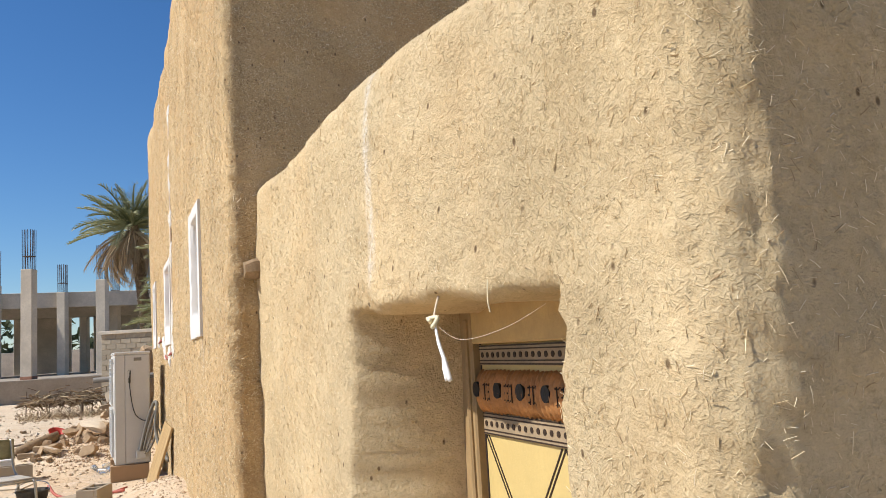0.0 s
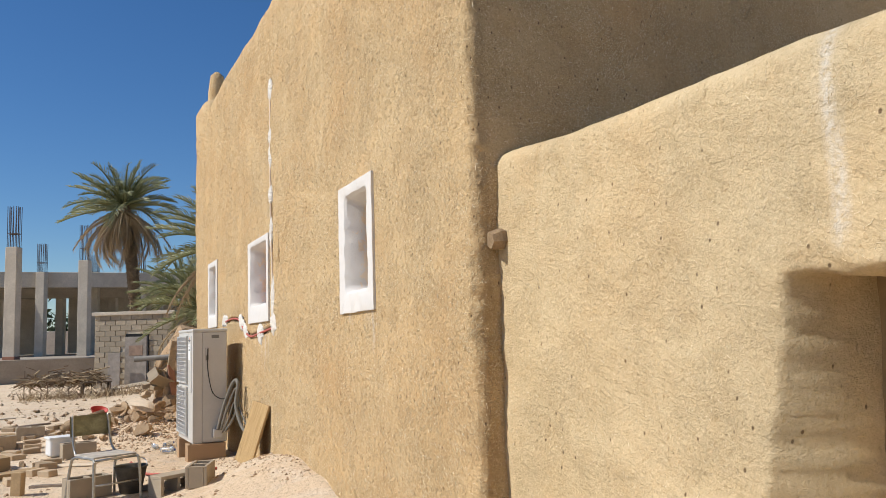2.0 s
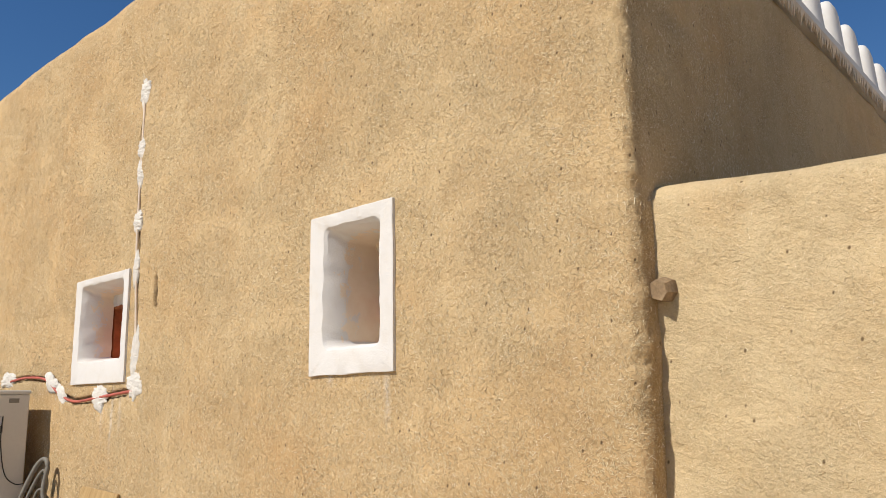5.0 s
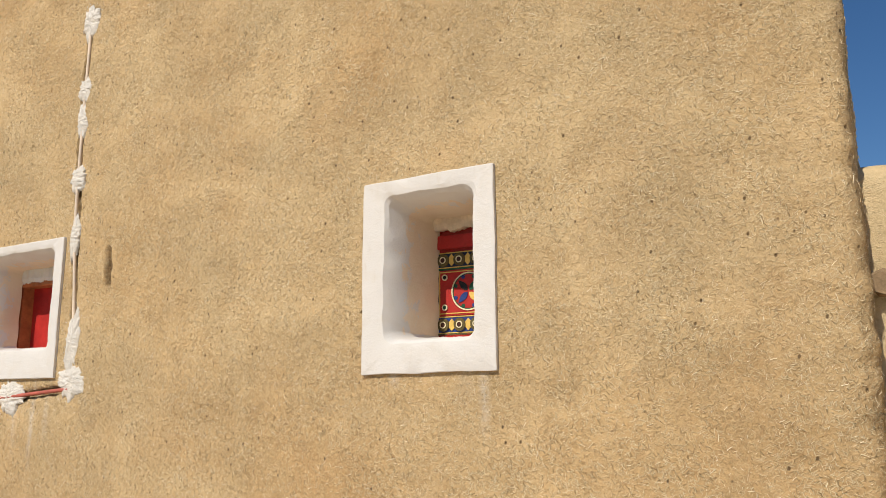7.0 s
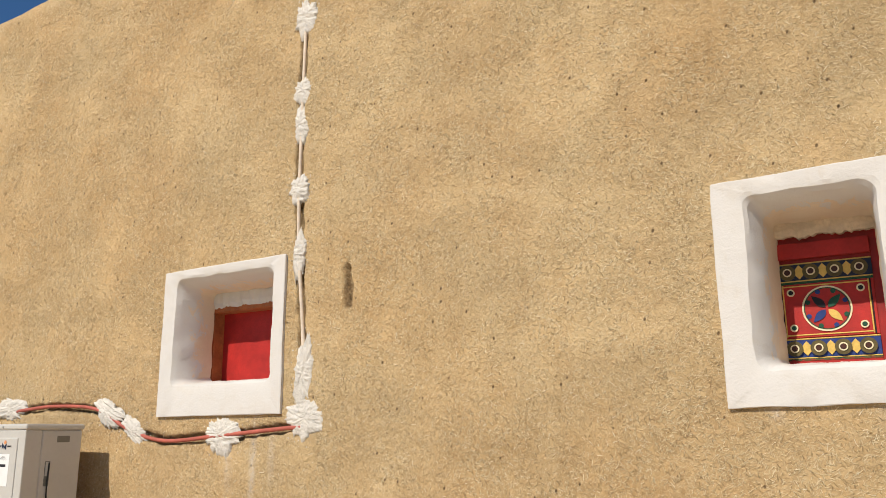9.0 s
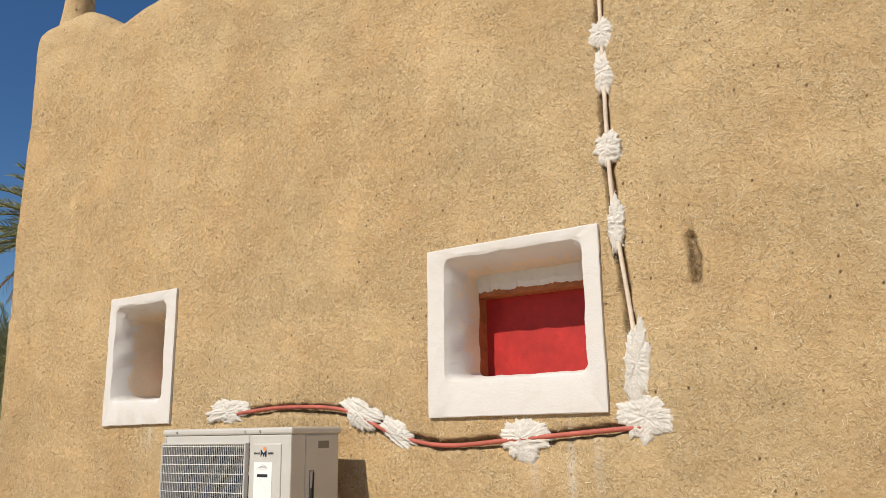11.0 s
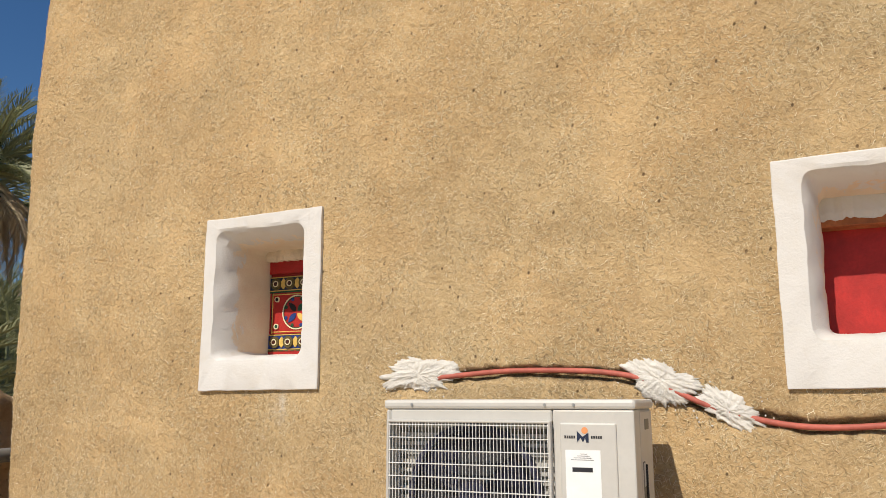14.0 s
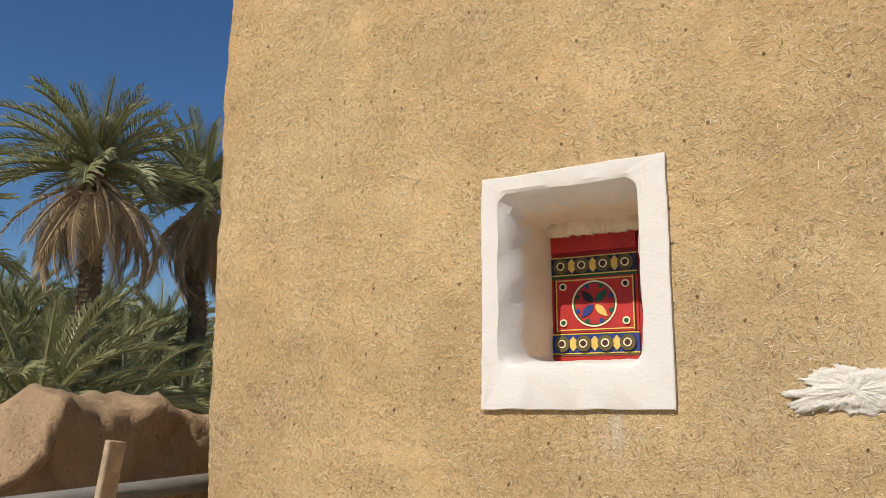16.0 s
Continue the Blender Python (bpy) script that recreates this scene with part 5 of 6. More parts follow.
# ---- date palms ----
def leaf(name, c1, c2, c3, rough):
    """Leaf stuff that lets some light through."""
    m = Mat(name, rough, 0, 0.3)
    c = m.mix(m.mix(c1, c2, m.random()), c3, m.math("MULTIPLY", m.island(), 0.6))
    m.color(c)
    tr = m.node("ShaderNodeBsdfTranslucent")
    m.link(c, tr.inputs[0])
    mx = m.node("ShaderNodeMixShader")
    mx.inputs[0].default_value = 0.3
    m.link(m.b.outputs[0], mx.inputs[1])
    m.link(tr.outputs[0], mx.inputs[2])
    m.link(mx.outputs[0], m.t.nodes["Material Output"].inputs[0])
    return m


GREENF = leaf("palm_leaf", (0.135, 0.155, 0.06), (0.235, 0.24, 0.105), (0.42, 0.40, 0.23), 0.45)
DRYF = leaf("dry_palm_leaf", (0.40, 0.29, 0.165), (0.56, 0.43, 0.27), (0.28, 0.20, 0.12), 0.8)
BARK = varied("palm_bark", (0.20, 0.145, 0.09), 0.4, 6, 30, 0.95, 0, 0.02)


def frond_mesh(name, length, arch, leaflet, mat, seed, pairs=46, hang=0.0):
    """A feathered frond along +x: an arching rib with two rows of narrow leaflets."""
    r = random.Random(seed)
    bm = bmesh.new()
    pts, ang = [Vector((0, 0, 0))], radians(r.uniform(-2, 6))
    n = 16
    for k in range(n):
        ang -= radians(arch) / n * (0.4 + 1.2 * k / n)
        pts.append(pts[-1] + Vector((math.cos(ang), 0.015 * math.sin(k + seed), math.sin(ang))) * length / n)
    rib = tube(pts, [0.028 * (1 - 0.85 * k / n) + 0.003 for k in range(n + 1)], 4)
    tmp = bpy.data.meshes.new("tmp")
    rib.to_mesh(tmp)
    rib.free()
    bm.from_mesh(tmp)
    bpy.data.meshes.remove(tmp)
    for k in range(pairs):
        u = 0.16 + 0.84 * k / (pairs - 1)
        f = u * n
        i = min(int(f), n - 1)
        p = pts[i].lerp(pts[i + 1], f - i)
        d = (pts[i + 1] - pts[i]).normalized()
        up = Vector((-d.z, 0, d.x))
        size = leaflet * (0.45 + 1.1 * math.sin(math.pi * (0.15 + 0.75 * u))) * r.uniform(0.8, 1.1) * 0.7
        for s in (-1, 1):
            fwd = 0.55 + 0.6 * u
            dirn = (d * fwd + Vector((0, s, 0)) * r.uniform(0.7, 1.0) + up * r.uniform(-0.1, 0.8)).normalized()
            mid = p + dirn * size * 0.5 - Vector((0, 0, hang * size * 0.25))
            tip = p + dirn * size - Vector((0, 0, (0.18 + hang) * size))
            w = d * 0.0046
            a, b, c = bm.verts.new(p - w), bm.verts.new(p + w), bm.verts.new(mid + w * 1.1)
            e, t = bm.verts.new(mid - w * 1.1 + up * 0.008), bm.verts.new(tip)
            bm.faces.new((a, b, c, e))
            bm.faces.new((e, c, t))
    return bm_mesh(name, bm, mat)


def trunk_mesh(h, r0, r1, lean, seed, boots=True):
    """A tapered trunk, ringed with the stubs of cut leaf bases."""
    r = random.Random(seed)
    n = max(6, int(h * 5))
    pts = [(lean * (k / n) ** 1.6, 0.12 * math.sin(k * 0.4 + seed), h * k / n) for k in range(n + 1)]
    bm = tube(pts, [r0 + (r1 - r0) * k / n for k in range(n + 1)], 14)
    rows = int(h / 0.11)
    for k in range(rows):
        f = k / rows
        i = min(int(f * n), n - 1)
        c = Vector(pts[i]).lerp(Vector(pts[i + 1]), f * n - i)
        rad = r0 + (r1 - r0) * f
        for j in range(9):
            a = 2 * math.pi * (j + (k % 2) * 0.5) / 9 + r.uniform(-0.1, 0.1)
            o = Vector((math.cos(a), math.sin(a), 0))
            s = Vector((-math.sin(a), math.cos(a), 0)) * rad * 0.33
            base, out = c + o * rad * 0.93, c + o * (rad + r.uniform(0.03, 0.065)) + Vector((0, 0, 0.085))
            v = [bm.verts.new(q) for q in (base - s, base + s, out + s * 0.6, out - s * 0.6, c + o * rad * 0.9 + Vector((0, 0, 0.11)))]
            bm.faces.new((v[0], v[1], v[2], v[3]))
            bm.faces.new((v[3], v[2], v[4]))
    return bm_mesh("trunk", bm, BARK)


FRONDS = [frond_mesh("frond", 1.0, a, 0.20, GREENF.mat, k) for k, a in enumerate((22, 36, 52, 70, 44, 30))]
DRY = [frond_mesh("dry_frond", 1.0, a, 0.19, DRYF.mat, 20 + k, 44, 0.9) for k, a in enumerate((55, 80, 68, 45))]


def palm(x, y, crown, seed, length=2.9, trunk=0.2, green=46, dry=26, lean=0.0, up=1.0, label="date palm with arching grey-green fronds and a skirt of dead fronds"):
    """A date palm: crown is the height of the leaf base; up spreads the fronds from upright to hanging."""
    r = random.Random(seed)
    base = float(ground_z(x, y)) - 0.05
    p = thing("date_palm", label, "palm tree", (x, y, base), group="date palms")
    h = crown - base
    part("trunk", trunk_mesh(h, trunk * 1.15, trunk, lean, seed), None, p)
    gold = 2.39996
    for k in range(green):
        f = (k + 0.5) / green
        pitch = (84 - 92 * f ** 0.9) * up + r.uniform(-7, 7)
        o = part("frond", FRONDS[r.randrange(6)], None, p)
        o.matrix_local = pose(lean, 0, h - 0.1 + 0.22 * (1 - f), 0, 0, math.degrees(k * gold)) @ pose(trunk * 0.5, 0, 0, r.uniform(-18, 18), -pitch, 0)
        s = length * r.uniform(0.82, 1.05) * (0.80 + 0.2 * f)
        o.scale = (s, s, s)
    for k in range(dry):
        o = part("dry_frond", DRY[r.randrange(4)], None, p, "dead brown hanging frond" if k == 0 else "")
        o.matrix_local = pose(lean, 0, h - 0.25 - 0.3 * r.random(), 0, 0, r.uniform(0, 360)) @ pose(trunk * 0.8, 0, 0, r.uniform(-25, 25), r.uniform(22, 62), 0)
        s = length * r.uniform(0.65, 1.0)
        o.scale = (s, s * 0.9, s)
    return p


palm(1.9, 40.0, 7.9, 1, 2.75, 0.24, 52, 56, -0.75)
palm(3.15, 24.5, 4.3, 2, 2.5, 0.24, 44, 22)
palm(8.1, 26.0, 6.55, 3, 2.35, 0.20, 58, 52)
palm(11.3, 26.3, 6.75, 4, 2.4, 0.20, 58, 52)
YOUNG = "young date palm with long upright fronds and a short shaggy trunk"
palm(4.6, 22.0, 1.6, 5, 2.2, 0.30, 34, 14, 0, 0.9, YOUNG)
palm(7.1, 23.4, 1.7, 6, 1.9, 0.30, 28, 10, 0, 0.85, YOUNG)
palm(9.4, 24.4, 1.9, 7, 2.0, 0.30, 30, 12, 0, 0.85, YOUNG)
for k, (x, y, z, l) in enumerate(((9.6, 29.3, 2.6, 2.4), (12.0, 29.6, 2.8, 2.4), (14.3, 30.3, 3.0, 2.6), (11.2, 33.5, 3.6, 2.7), (13.9, 33.6, 3.7, 2.7), (17.0, 34.0, 3.9, 2.7), (13.0, 37.2, 4.4, 2.8),
                                 (17.6, 38.0, 4.6, 2.8), (15.4, 36.5, 3.8, 2.8), (4.6, 30.5, 3.2, 2.6), (3.6, 37.0, 3.6, 2.6), (13.0, 25.5, 2.0, 2.2), (6.0, 26.3, 1.9, 2.1), (8.3, 27.4, 2.2, 2.3), (10.0, 26.9, 2.3, 2.2))):
    palm(x, y, z, 30 + k, l, 0.29, 40, 16, 0, 0.95, YOUNG)
palm(2.9, 27.5, 2.6, 22, 2.3, 0.3, 32, 16, 0, 1.0, YOUNG)

# ---- builders' clutter in front of the house ----
ROCK = varied("mud_lump", (0.53, 0.37, 0.22), 0.3, 5, 40, 0.95, 0, 0.012, 0.2, 0.35)
PALE = varied("pale_stone", (0.68, 0.56, 0.41), 0.2, 5, 40, 0.95, 0, 0.008)
TIMBER = varied("sawn_timber", (0.52, 0.36, 0.19), 0.3, 10, 60, 0.85, 0, 0.004, 0.25, 0.4)
DARKT = varied("grey_timber", (0.22, 0.165, 0.12), 0.35, 10, 60, 0.9, 0, 0.004)


def gz(x, y):
    return float(ground_z(x, y))


def rock_mesh(seed, flat=0.7):
    """An angular lump: a subdivided solid cut by a few planes, then roughened."""
    r = random.Random(seed)
    bm = bmesh.new()
    bmesh.ops.create_icosphere(bm, subdivisions=3, radius=0.5)
    for k in range(9):
        n = Vector((r.gauss(0, 1), r.gauss(0, 1), r.gauss(0, 0.8))).normalized()
        d = r.uniform(0.18, 0.38)
        for v in bm.verts:
            q = v.co.dot(n) - d
            if q > 0:
                v.co -= n * q
    for v in bm.verts:
        v.co += noise.noise_vector(v.co * 5 + Vector((seed, 0, 0))) * 0.03 + noise.noise_vector(v.co * 14) * 0.014
        v.co.z *= flat
    return bm


LUMPS = [bm_mesh("rock", rock_mesh(40 + k, 0.55 + 0.08 * k), ROCK) for k in range(6)]
SLABS = [bm_mesh("stone_slab", rock_mesh(60 + k, 0.25), PALE) for k in range(2)]


def rock(x, y, size, seed, lift=0.0, pale=False):
    r = random.Random(seed)
    ob = new("stone_slab" if pale else "rock", SLABS[seed % 2] if pale else LUMPS[seed % 6])
    ob.matrix_world = pose(x, y, gz(x, y) + size * 0.22 + lift, r.uniform(-25, 25), r.uniform(-25, 25), r.uniform(0, 360))
    ob.scale = (size, size * r.uniform(0.7, 1.0), size)
    return tagged(ob, "pale flat broken stone slab on the rubble heap" if pale else "lump of broken dry mud in the rubble heap", "stone" if pale else "rock", "rubble lumps")


r = random.Random(5)
for k in range(46):
    x, y = -0.25 + r.gauss(0, 0.42), 14.5 + r.gauss(0, 0.75)
    if x > 0.45:
        x = 0.45 - r.random() * 0.5
    rock(x, y, r.uniform(0.10, 0.36), k, 0.0)
for x, y, s, l in ((0.10, 14.7, 0.42, 0.05), (0.42, 14.5, 0.40, 0.02), (-0.12, 15.0, 0.36, 0.1), (-0.55, 14.2, 0.30, 0.05), (0.34, 14.9, 0.34, 0.2), (-0.25, 13.9, 0.26, 0.0), (0.22, 15.2, 0.36, 0.22)):
    rock(x, y, s, int(s * 1000), l)
rock(-0.22, 14.0, 0.55, 4, 0.10, True)
rock(-0.75, 13.5, 0.40, 7, 0.0, True)
for k in range(34):
    x, y = r.uniform(-4.5, 0.2), r.uniform(8.5, 22)
    rock(x, y, r.uniform(0.04, 0.14), 100 + k)

HB = bm_mesh("hollow_block", hollow_block(), GREYBLOCK)
for x, y, z, rx, ry, rz in ((-1.09, 9.30, 0, 0, 0, 20), (-0.12, 8.72, 0, 0, 0, 70), (-1.12, 12.1, 0, 0, 0, 10), (-0.40, 9.0, 0, 90, 0, 30), (0.12, 15.1, 0.62, 50, 20, 40), (-2.1, 13.6, 0, 0, 0, 40), (-1.75, 14.9, 0, 0, 0, 5)):
    ob = new("hollow_block", HB)
    ob.matrix_world = pose(x, y, gz(x, y) + z - 0.01 + (0.1 if rx == 90 else 0), rx, ry, rz)
    tagged(ob, "grey hollow cement block dropped among the rubble", "block", "cement blocks")

BRICKM = bm_mesh("brick", boxes(((-0.11, -0.055, 0), (0.11, 0.055, 0.075), 0.006)), varied("pale_brick", (0.56, 0.42, 0.27), 0.25, 8, 60, 0.95, 0, 0.004, 0.2, 0.4))
for k in range(34):
    x, y = r.uniform(-2.9, -0.9), r.uniform(10.5, 17.5)
    ob = new("brick", BRICKM)
    ob.matrix_world = pose(x, y, gz(x, y) - 0.008, r.uniform(-4, 4), r.uniform(-4, 4), r.uniform(0, 180))
    tagged(ob, "dusty pale brick lying on the ground", "brick", "loose bricks")
for k, (x, y, z) in enumerate(((0.02, 15.25, 0.86), (0.14, 15.2, 0.83), (0.06, 15.22, 0.95), (-0.05, 15.15, 0.72))):
    ob = new("brick", BRICKM)
    ob.matrix_world = pose(x, y, z - 0.1, 8 * k, -10 + 7 * k, 35 * k)
    tagged(ob, "dusty pale brick on top of the rubble heap", "brick", "loose bricks")


def plank(x0, y0, x1, y1, w=0.12, t=0.03, mat=None, z=0.0, z1=None, label="rough sawn plank lying on the ground"):
    a, b = Vector((x0, y0, gz(x0, y0) + t / 2 + z)), Vector((x1, y1, gz(x1, y1) + t / 2 + (z if z1 is None else z1)))
    l = (b - a).length
    ob = part("plank", boxes(((-w / 2, -l / 2, -t / 2), (w / 2, l / 2, t / 2), 0.004)), mat or TIMBER, None)
    d = b - a
    ob.matrix_world = Matrix.Translation((a + b) / 2) @ d.to_track_quat("Y", "Z").to_matrix().to_4x4()
    return tagged(ob, label, "plank", "loose planks")


plank(-2.35, 10.85, -1.48, 11.28, 0.10, 0.05)
plank(-2.2, 11.15, -1.55, 11.42, 0.12, 0.03)
plank(-2.3, 11.6, -1.9, 11.75, 0.25, 0.16, None, 0, None, "short thick timber offcut")
plank(-1.9, 11.9, -0.9, 11.6, 0.5, 0.012, PALE, 0, None, "thin pale sheet of board on the ground")
plank(-0.62, 9.25, -0.02, 8.85, 0.10, 0.05, DARKT)
plank(-1.72, 9.72, -1.68, 9.80, 0.10, 0.22)
plank(-3.4, 19.6, -2.2, 20.1, 0.16, 0.03, PALE, 0, None, "long whitewashed plank on the ground")
plank(-2.4, 15.8, -1.6, 16.0, 0.1, 0.03)
plank(-2.7, 16.2, -1.9, 15.8, 0.14, 0.03)
plank(-1.5, 16.8, -0.9, 16.4, 0.1, 0.04)
plank(-1.6, 10.2, -1.2, 9.9, 0.07, 0.03, DARKT)
plank(-2.4, 17.6, -1.5, 17.9, 0.12, 0.03, DARKT)
plank(0.42, 15.0, 0.35, 15.12, 0.12, 0.03, BRICKRED, 0.2, 0.9, "short reddish plank leaning on the rubble")
plank(-0.05, 29.0, 1.4, 29.6, 0.9, 0.03, GREYBLOCK, 0.1, 0.25, "grey sheet propped on branches by the hut")

# fallen log
ob = part("log", tube([(-1.30, 14.15, gz(-1.3, 14.15) + 0.07), (-1.0, 14.3, gz(-1, 14.3) + 0.08), (-0.72, 14.4, gz(-0.7, 14.4) + 0.08)], [0.07, 0.075, 0.08], 12), WOOD_OLD, None, smooth=True)
tagged(ob, "short barked log lying by the rubble", "log")

# old steel-tube chair
CHROME = varied("dull_chrome", (0.42, 0.40, 0.36), 0.3, 20, 90, 0.35, 0.9, 0)
OLIVEP = varied("olive_vinyl", (0.36, 0.33, 0.20), 0.4, 10, 60, 0.7, 0, 0.002)
SEATP = varied("worn_seat", (0.46, 0.42, 0.36), 0.3, 10, 60, 0.7, 0, 0.002)
ch = thing("steel_chair", "old steel-tube chair with an olive back standing in the dust", "chair", (-0.94, 9.06, gz(-0.95, 9.05) - 0.02), 24)
ch.scale = (1.1, 1.1, 0.97)
for sx in (-1, 1):
    part("side_frame", tube(smooth_path([(sx * 0.21, -0.22, 0.0), (sx * 0.20, -0.20, 0.36), (sx * 0.19, -0.17, 0.435), (sx * 0.19, 0.0, 0.44), (sx * 0.19, 0.16, 0.43), (sx * 0.20, 0.22, 0.36), (sx * 0.22, 0.27, 0.0)], 6), 0.0125, 8), CHROME, ch, smooth=True)
    part("back_post", tube(smooth_path([(sx * 0.18, 0.14, 0.42), (sx * 0.17, 0.22, 0.50), (sx * 0.165, 0.26, 0.62), (sx * 0.16, 0.29, 0.82)], 6), 0.0115, 8), CHROME, ch, smooth=True)
part("front_rail", tube([(-0.19, -0.18, 0.43), (0.19, -0.18, 0.43)], 0.0115, 8), CHROME, ch, smooth=True)
part("cross_rail", tube([(-0.2, -0.2, 0.2), (0.2, -0.2, 0.2)], 0.009, 8), CHROME, ch, smooth=True)
part("seat", boxes(((-0.19, -0.17, 0.445), (0.19, 0.19, 0.462), 0.008, None, 2)), SEATP, ch, "worn grey seat board")
bm = bmesh.new()
g = [[bm.verts.new((x * 0.185, 0.27 + 0.03 * (1 - x * x) + 0.02 * z, 0.62 + 0.2 * z)) for z in (0, 0.33, 0.66, 1)] for x in (-1, -0.6, -0.2, 0.2, 0.6, 1)]
for i in range(5):
    for j in range(3):
        bm.faces.new((g[i][j], g[i + 1][j], g[i + 1][j + 1], g[i][j + 1]))
bmesh.ops.solidify(bm, geom=bm.faces[:], thickness=0.014)
part("backrest", bm, OLIVEP, ch, "cracked olive backrest", True)

# white plastic tub, bucket, bottles, red cup
WP = varied("white_plastic", (0.78, 0.77, 0.74), 0.08, 6, 50, 0.4, 0, 0.001, 0.4)
tub = thing("plastic_tub", "white square plastic tub lying in the dust", "tub", (-1.33, 12.35, gz(-1.33, 12.35)), 15)
bm = boxes(((-0.15, -0.12, 0.0), (0.15, 0.12, 0.24), 0.03, None, 3))
part("body", bm, WP, tub, smooth=False)
part("rim", boxes(((-0.165, -0.135, 0.215), (0.165, 0.135, 0.245), 0.01, None, 2)), WP, tub)


def lathe(prof, n=20):
    bm = bmesh.new()
    rings = [[bm.verts.new((q * math.cos(2 * math.pi * a / n), q * math.sin(2 * math.pi * a / n), z)) for a in range(n)] for q, z in prof]
    for p, q in zip(rings, rings[1:]):
        for a in range(n):
            bm.faces.new((p[a], p[(a + 1) % n], q[(a + 1) % n], q[a]))
    bm.faces.new(rings[0][::-1])
    return bm


bk = thing("rubble_bucket", "dark rubber builder's bucket, dusty and tipped", "bucket", (-0.70, 9.25, gz(-0.7, 9.25)), 0)
part("body", lathe([(0.10, 0.0), (0.15, 0.24), (0.16, 0.25), (0.158, 0.26), (0.145, 0.245), (0.095, 0.02), (0.0, 0.02)]), varied("rubber", (0.09, 0.08, 0.065), 0.4, 8, 50, 0.8, 0, 0.003), bk, smooth=True)
part("bail", tube(smooth_path([(-0.155, 0, 0.24), (-0.13, 0.1, 0.30), (0, 0.15, 0.33), (0.13, 0.1, 0.30), (0.155, 0, 0.24)]), 0.005, 6), STEEL, bk)
GL = Mat("clear_plastic", 0.15, 0, 0.5)
GL.color((0.85, 0.87, 0.86)).b.inputs["Transmission Weight"].default_value = 0.85
for k, (x, y) in enumerate(((0.02, 12.12), (-0.12, 12.05), (0.10, 12.22), (-0.05, 12.3), (-0.16, 12.25))):
    bt = thing("water_bottle", "empty clear plastic bottle lying in the dust", "bottle", (x, y, gz(x, y) + 0.035), 0, "empty bottles")
    bt.matrix_world = pose(x, y, gz(x, y) + 0.04, 88, 0, 47 * k)
    part("body", lathe([(0.03, 0.0), (0.034, 0.01), (0.033, 0.07), (0.030, 0.08), (0.033, 0.09), (0.033, 0.14), (0.013, 0.185), (0.013, 0.205)], 14), GL.mat, bt, smooth=True)
    part("cap", lathe([(0.0, 0.2), (0.0145, 0.2), (0.0145, 0.22), (0.0, 0.22)], 12), (WP, BLUE)[k % 2], bt)
cup = part("red_tub", lathe([(0.09, 0), (0.13, 0.10), (0.135, 0.105), (0.125, 0.10), (0.085, 0.012), (0.0, 0.012)]), varied("red_plastic", (0.52, 0.06, 0.04), 0.2, 8, 50, 0.5, 0, 0.001), None, smooth=True)
cup.matrix_world = pose(-0.78, 14.9, gz(-0.78, 14.9) + 0.08, 20, 10, 0)
tagged(cup, "small red plastic tub on the rubble", "tub")
path = smooth_path([(-0.62, 10.35, gz(-0.62, 10.35) + 0.10), (-0.5, 10.1, gz(-0.5, 10.1) + 0.02), (-0.2, 9.8, gz(-0.2, 9.8) + 0.02), (0.16, 9.5, gz(0.16, 9.5) + 0.02)])
tagged(part("plastic_hose", tube(path, 0.016, 8), PINK_PVC, None, smooth=True), "length of pink plastic conduit lying on the ground", "conduit")
path = smooth_path([(0.2, 10.0, gz(0.2, 10.0) + 0.012), (-0.1, 9.75, gz(-0.1, 9.75) + 0.012), (-0.35, 9.9, gz(-0.35, 9.9) + 0.012)])
tagged(part("plastic_hose", tube(path, 0.009, 8), PINK_PVC, None, smooth=True), "thin pink plastic conduit lying on the ground", "conduit")

# brushwood fence and bench by the hut
TWIG = Mat("dry_brush", 0.9, 0, 0.2)
TWIG.color(TWIG.ramp(TWIG.island(), [(0.0, (0.16, 0.10, 0.06)), (0.5, (0.34, 0.24, 0.14)), (1.0, (0.52, 0.42, 0.27))]))
bm = bmesh.new()
r = random.Random(21)


def twig(bm, a, b, w):
    d = (b - a).normalized()
    s = d.orthogonal().normalized()
    t = d.cross(s)
    ring = [[bm.verts.new(p + (s * math.cos(k * 2.094) + t * math.sin(k * 2.094)) * q) for k in range(3)] for p, q in ((a, w), (b, w * 0.5))]
    for k in range(3):
        bm.faces.new((ring[0][k], ring[0][(k + 1) % 3], ring[1][(k + 1) % 3], ring[1][k]))


for k in range(800):
    x, y = r.uniform(-2.3, -0.2), 28.6 + r.gauss(0, 0.5)
    a = Vector((x, y, gz(x, y) + 0.45 + abs(r.gauss(0, 0.14))))
    twig(bm, a, a + Vector((r.uniform(-0.5, 0.5), r.uniform(-0.3, 0.3), r.uniform(-0.25, 0.12))), r.uniform(0.008, 0.03))
for k in range(900):
    x, y = r.uniform(-2.4, 1.6), 27.6 + r.gauss(0, 0.7)
    a = Vector((x, y, gz(x, y) + 0.02))
    twig(bm, a, a + Vector((r.uniform(-0.25, 0.25), r.uniform(-0.25, 0.25), r.uniform(0.02, 0.32))), r.uniform(0.004, 0.012))
tagged(part("brushwood", bm, TWIG.mat, None), "tangled dry palm branches and weeds", "brushwood", kind="stuff")
fence = thing("stake_fence", "row of thin iron stakes holding up dry branches", "fence", (0, 28.6, 0))
for x in (-2.35, -1.7, -1.1, -0.45):
    part("stake", tube([(x, 0.0, gz(x, 28.6) - 0.05), (x + 0.02, 0, gz(x, 28.6) + 0.85)], 0.018, 6), DARKT, fence)
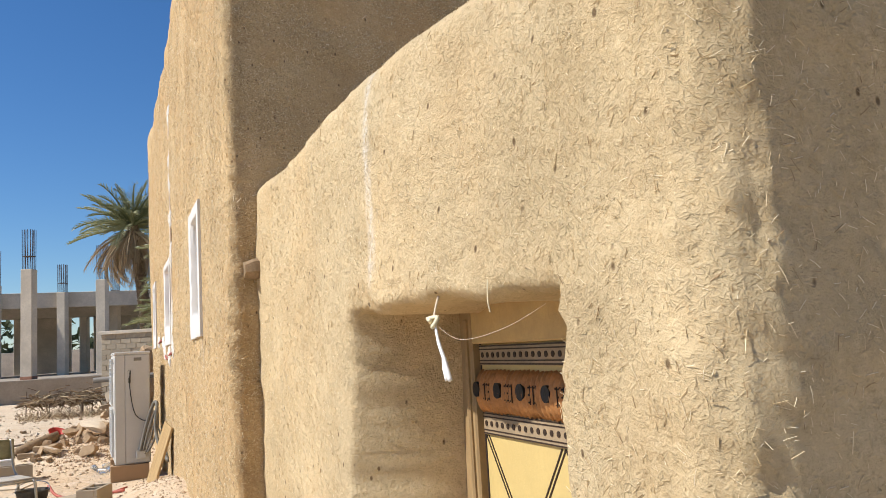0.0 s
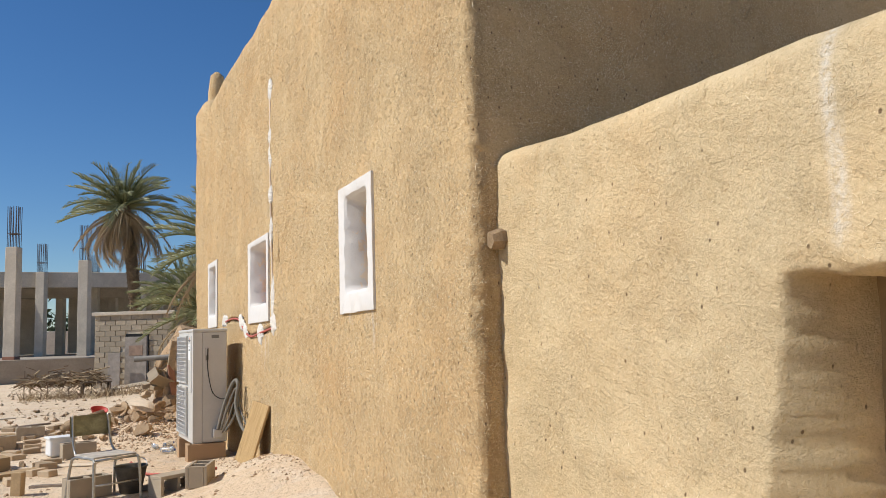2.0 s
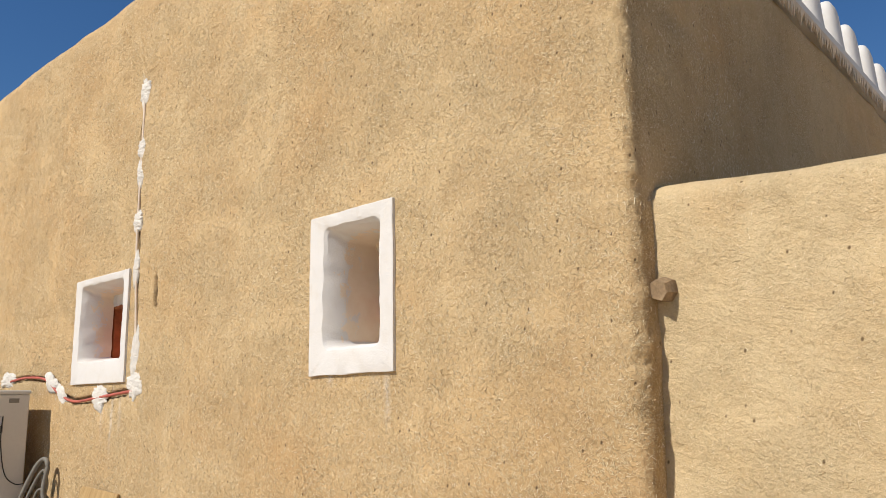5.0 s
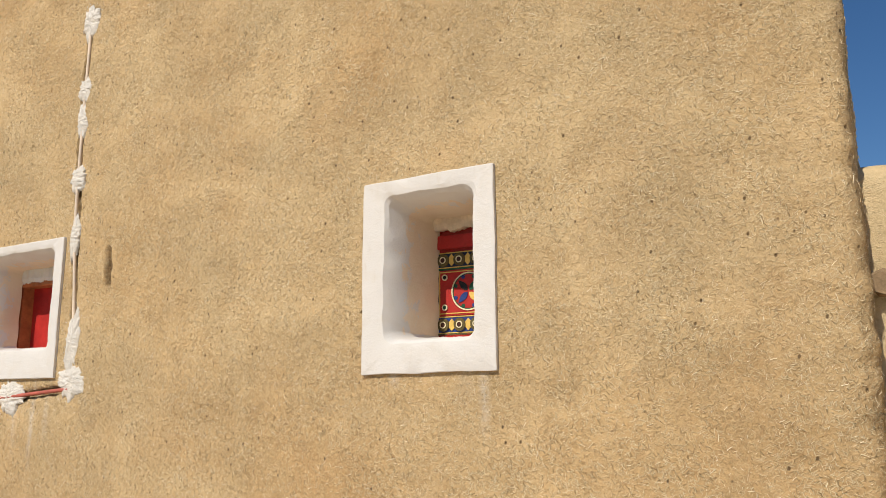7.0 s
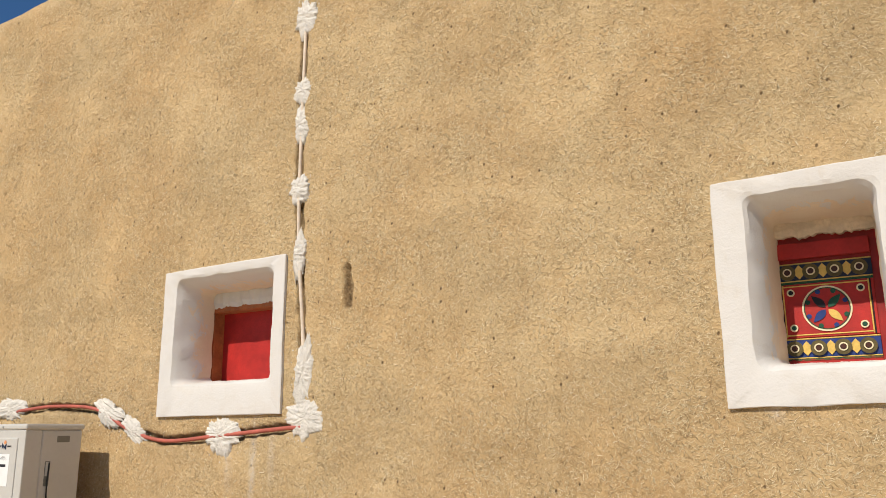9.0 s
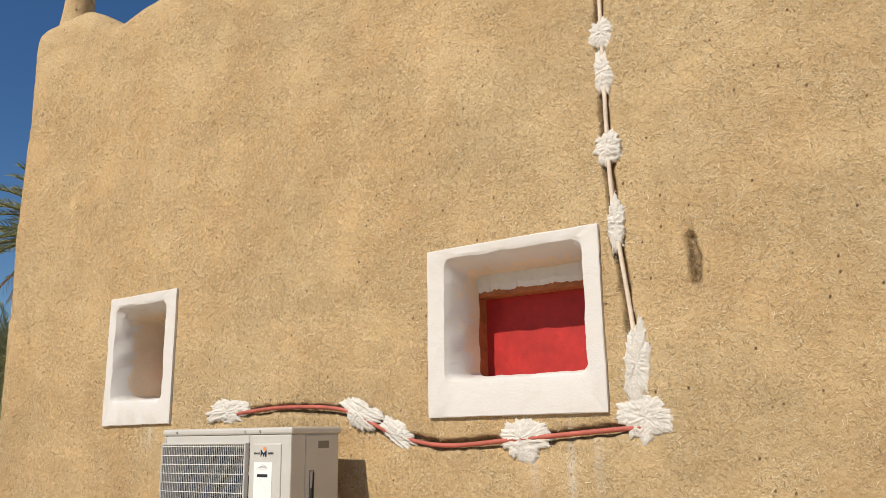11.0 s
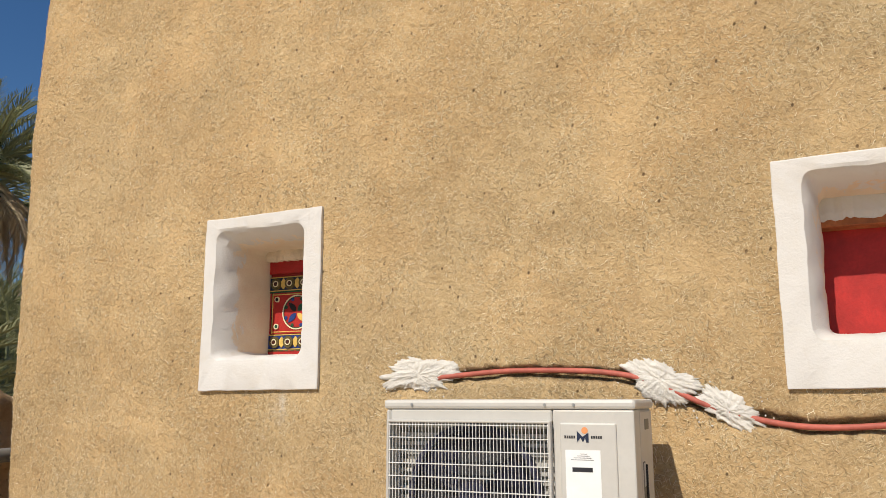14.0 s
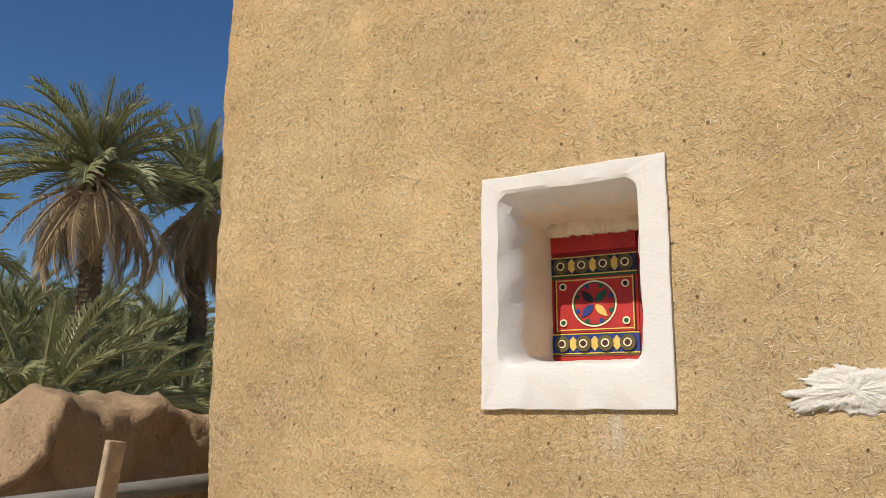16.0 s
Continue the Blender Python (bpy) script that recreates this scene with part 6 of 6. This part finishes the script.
part("rail", tube([(-2.4, 0, gz(-2.4, 28.6) + 0.5), (-0.2, 0.02, gz(0, 28.6) + 0.55)], 0.03, 6), WOOD_OLD, fence)
bn = thing("wooden_bench", "dark old wooden bench beside the dry branches", "bench", (-0.35, 27.9, gz(-0.35, 27.9)), 8)
part("top", boxes(((-0.45, -0.16, 0.42), (0.45, 0.16, 0.47), 0.006)), DARKT, bn)
for x in (-0.38, 0.38):
    for y in (-0.12, 0.12):
        part("leg", boxes(((x - 0.03, y - 0.03, 0.0), (x + 0.03, y + 0.03, 0.42), 0.004)), DARKT, bn)

# crumbs and chips over the ground, and crumbs fallen along the wall
def crumbs(name, n, seed, place, size, mat, label):
    r = random.Random(seed)
    verts, faces = [], []
    for k in range(n):
        x, y = place(r)
        s = size * (0.35 + r.random() ** 3 * 2.2)
        z = gz(x, y) + s * 0.15
        o = len(verts)
        for v in ((1, 0, 0), (-1, 0.2, 0), (0.1, 1, 0), (0, -1, 0.1), (0.1, 0.1, 0.8), (0, 0, -0.6)):
            verts.append((x + s * (v[0] + r.uniform(-0.35, 0.35)), y + s * (v[1] + r.uniform(-0.35, 0.35)), z + s * (v[2] + r.uniform(-0.25, 0.25))))
        for a, b in ((0, 2), (2, 1), (1, 3), (3, 0)):
            faces += [(o + a, o + b, o + 4), (o + b, o + a, o + 5)]
    return tagged(new(name, mesh_of(name, verts, faces, mat, False)), label, "rubble", kind="stuff")


m = Mat("chips", 0.95, 0, 0.15)
m.color(m.ramp(m.island(), [(0.0, (0.26, 0.17, 0.10)), (0.6, (0.48, 0.345, 0.22)), (1.0, (0.62, 0.50, 0.37))]))
crumbs("rubble_chips", 3200, 31, lambda r: (r.uniform(-6.0, 0.55), 7.5 + 16 * r.random() ** 1.3), 0.010, m.mat, "scattered chips of stone, brick and mud")
crumbs("rubble_chips", 3600, 32, lambda r: (-0.15 + r.gauss(0, 0.5), 13.9 + r.gauss(0, 0.9)), 0.013, m.mat, "loose crumbs of dry mud on the rubble heap")
crumbs("rubble_chips", 600, 33, lambda r: (0.62 - abs(r.gauss(0, 0.16)), r.uniform(7.5, 10.6)), 0.007, m.mat, "crumbs of plaster fallen along the foot of the wall")
crumbs("rubble_chips", 900, 34, lambda r: (r.uniform(-9, 1.0), r.uniform(18, 34)), 0.03, m.mat, "scattered stones on the far ground")
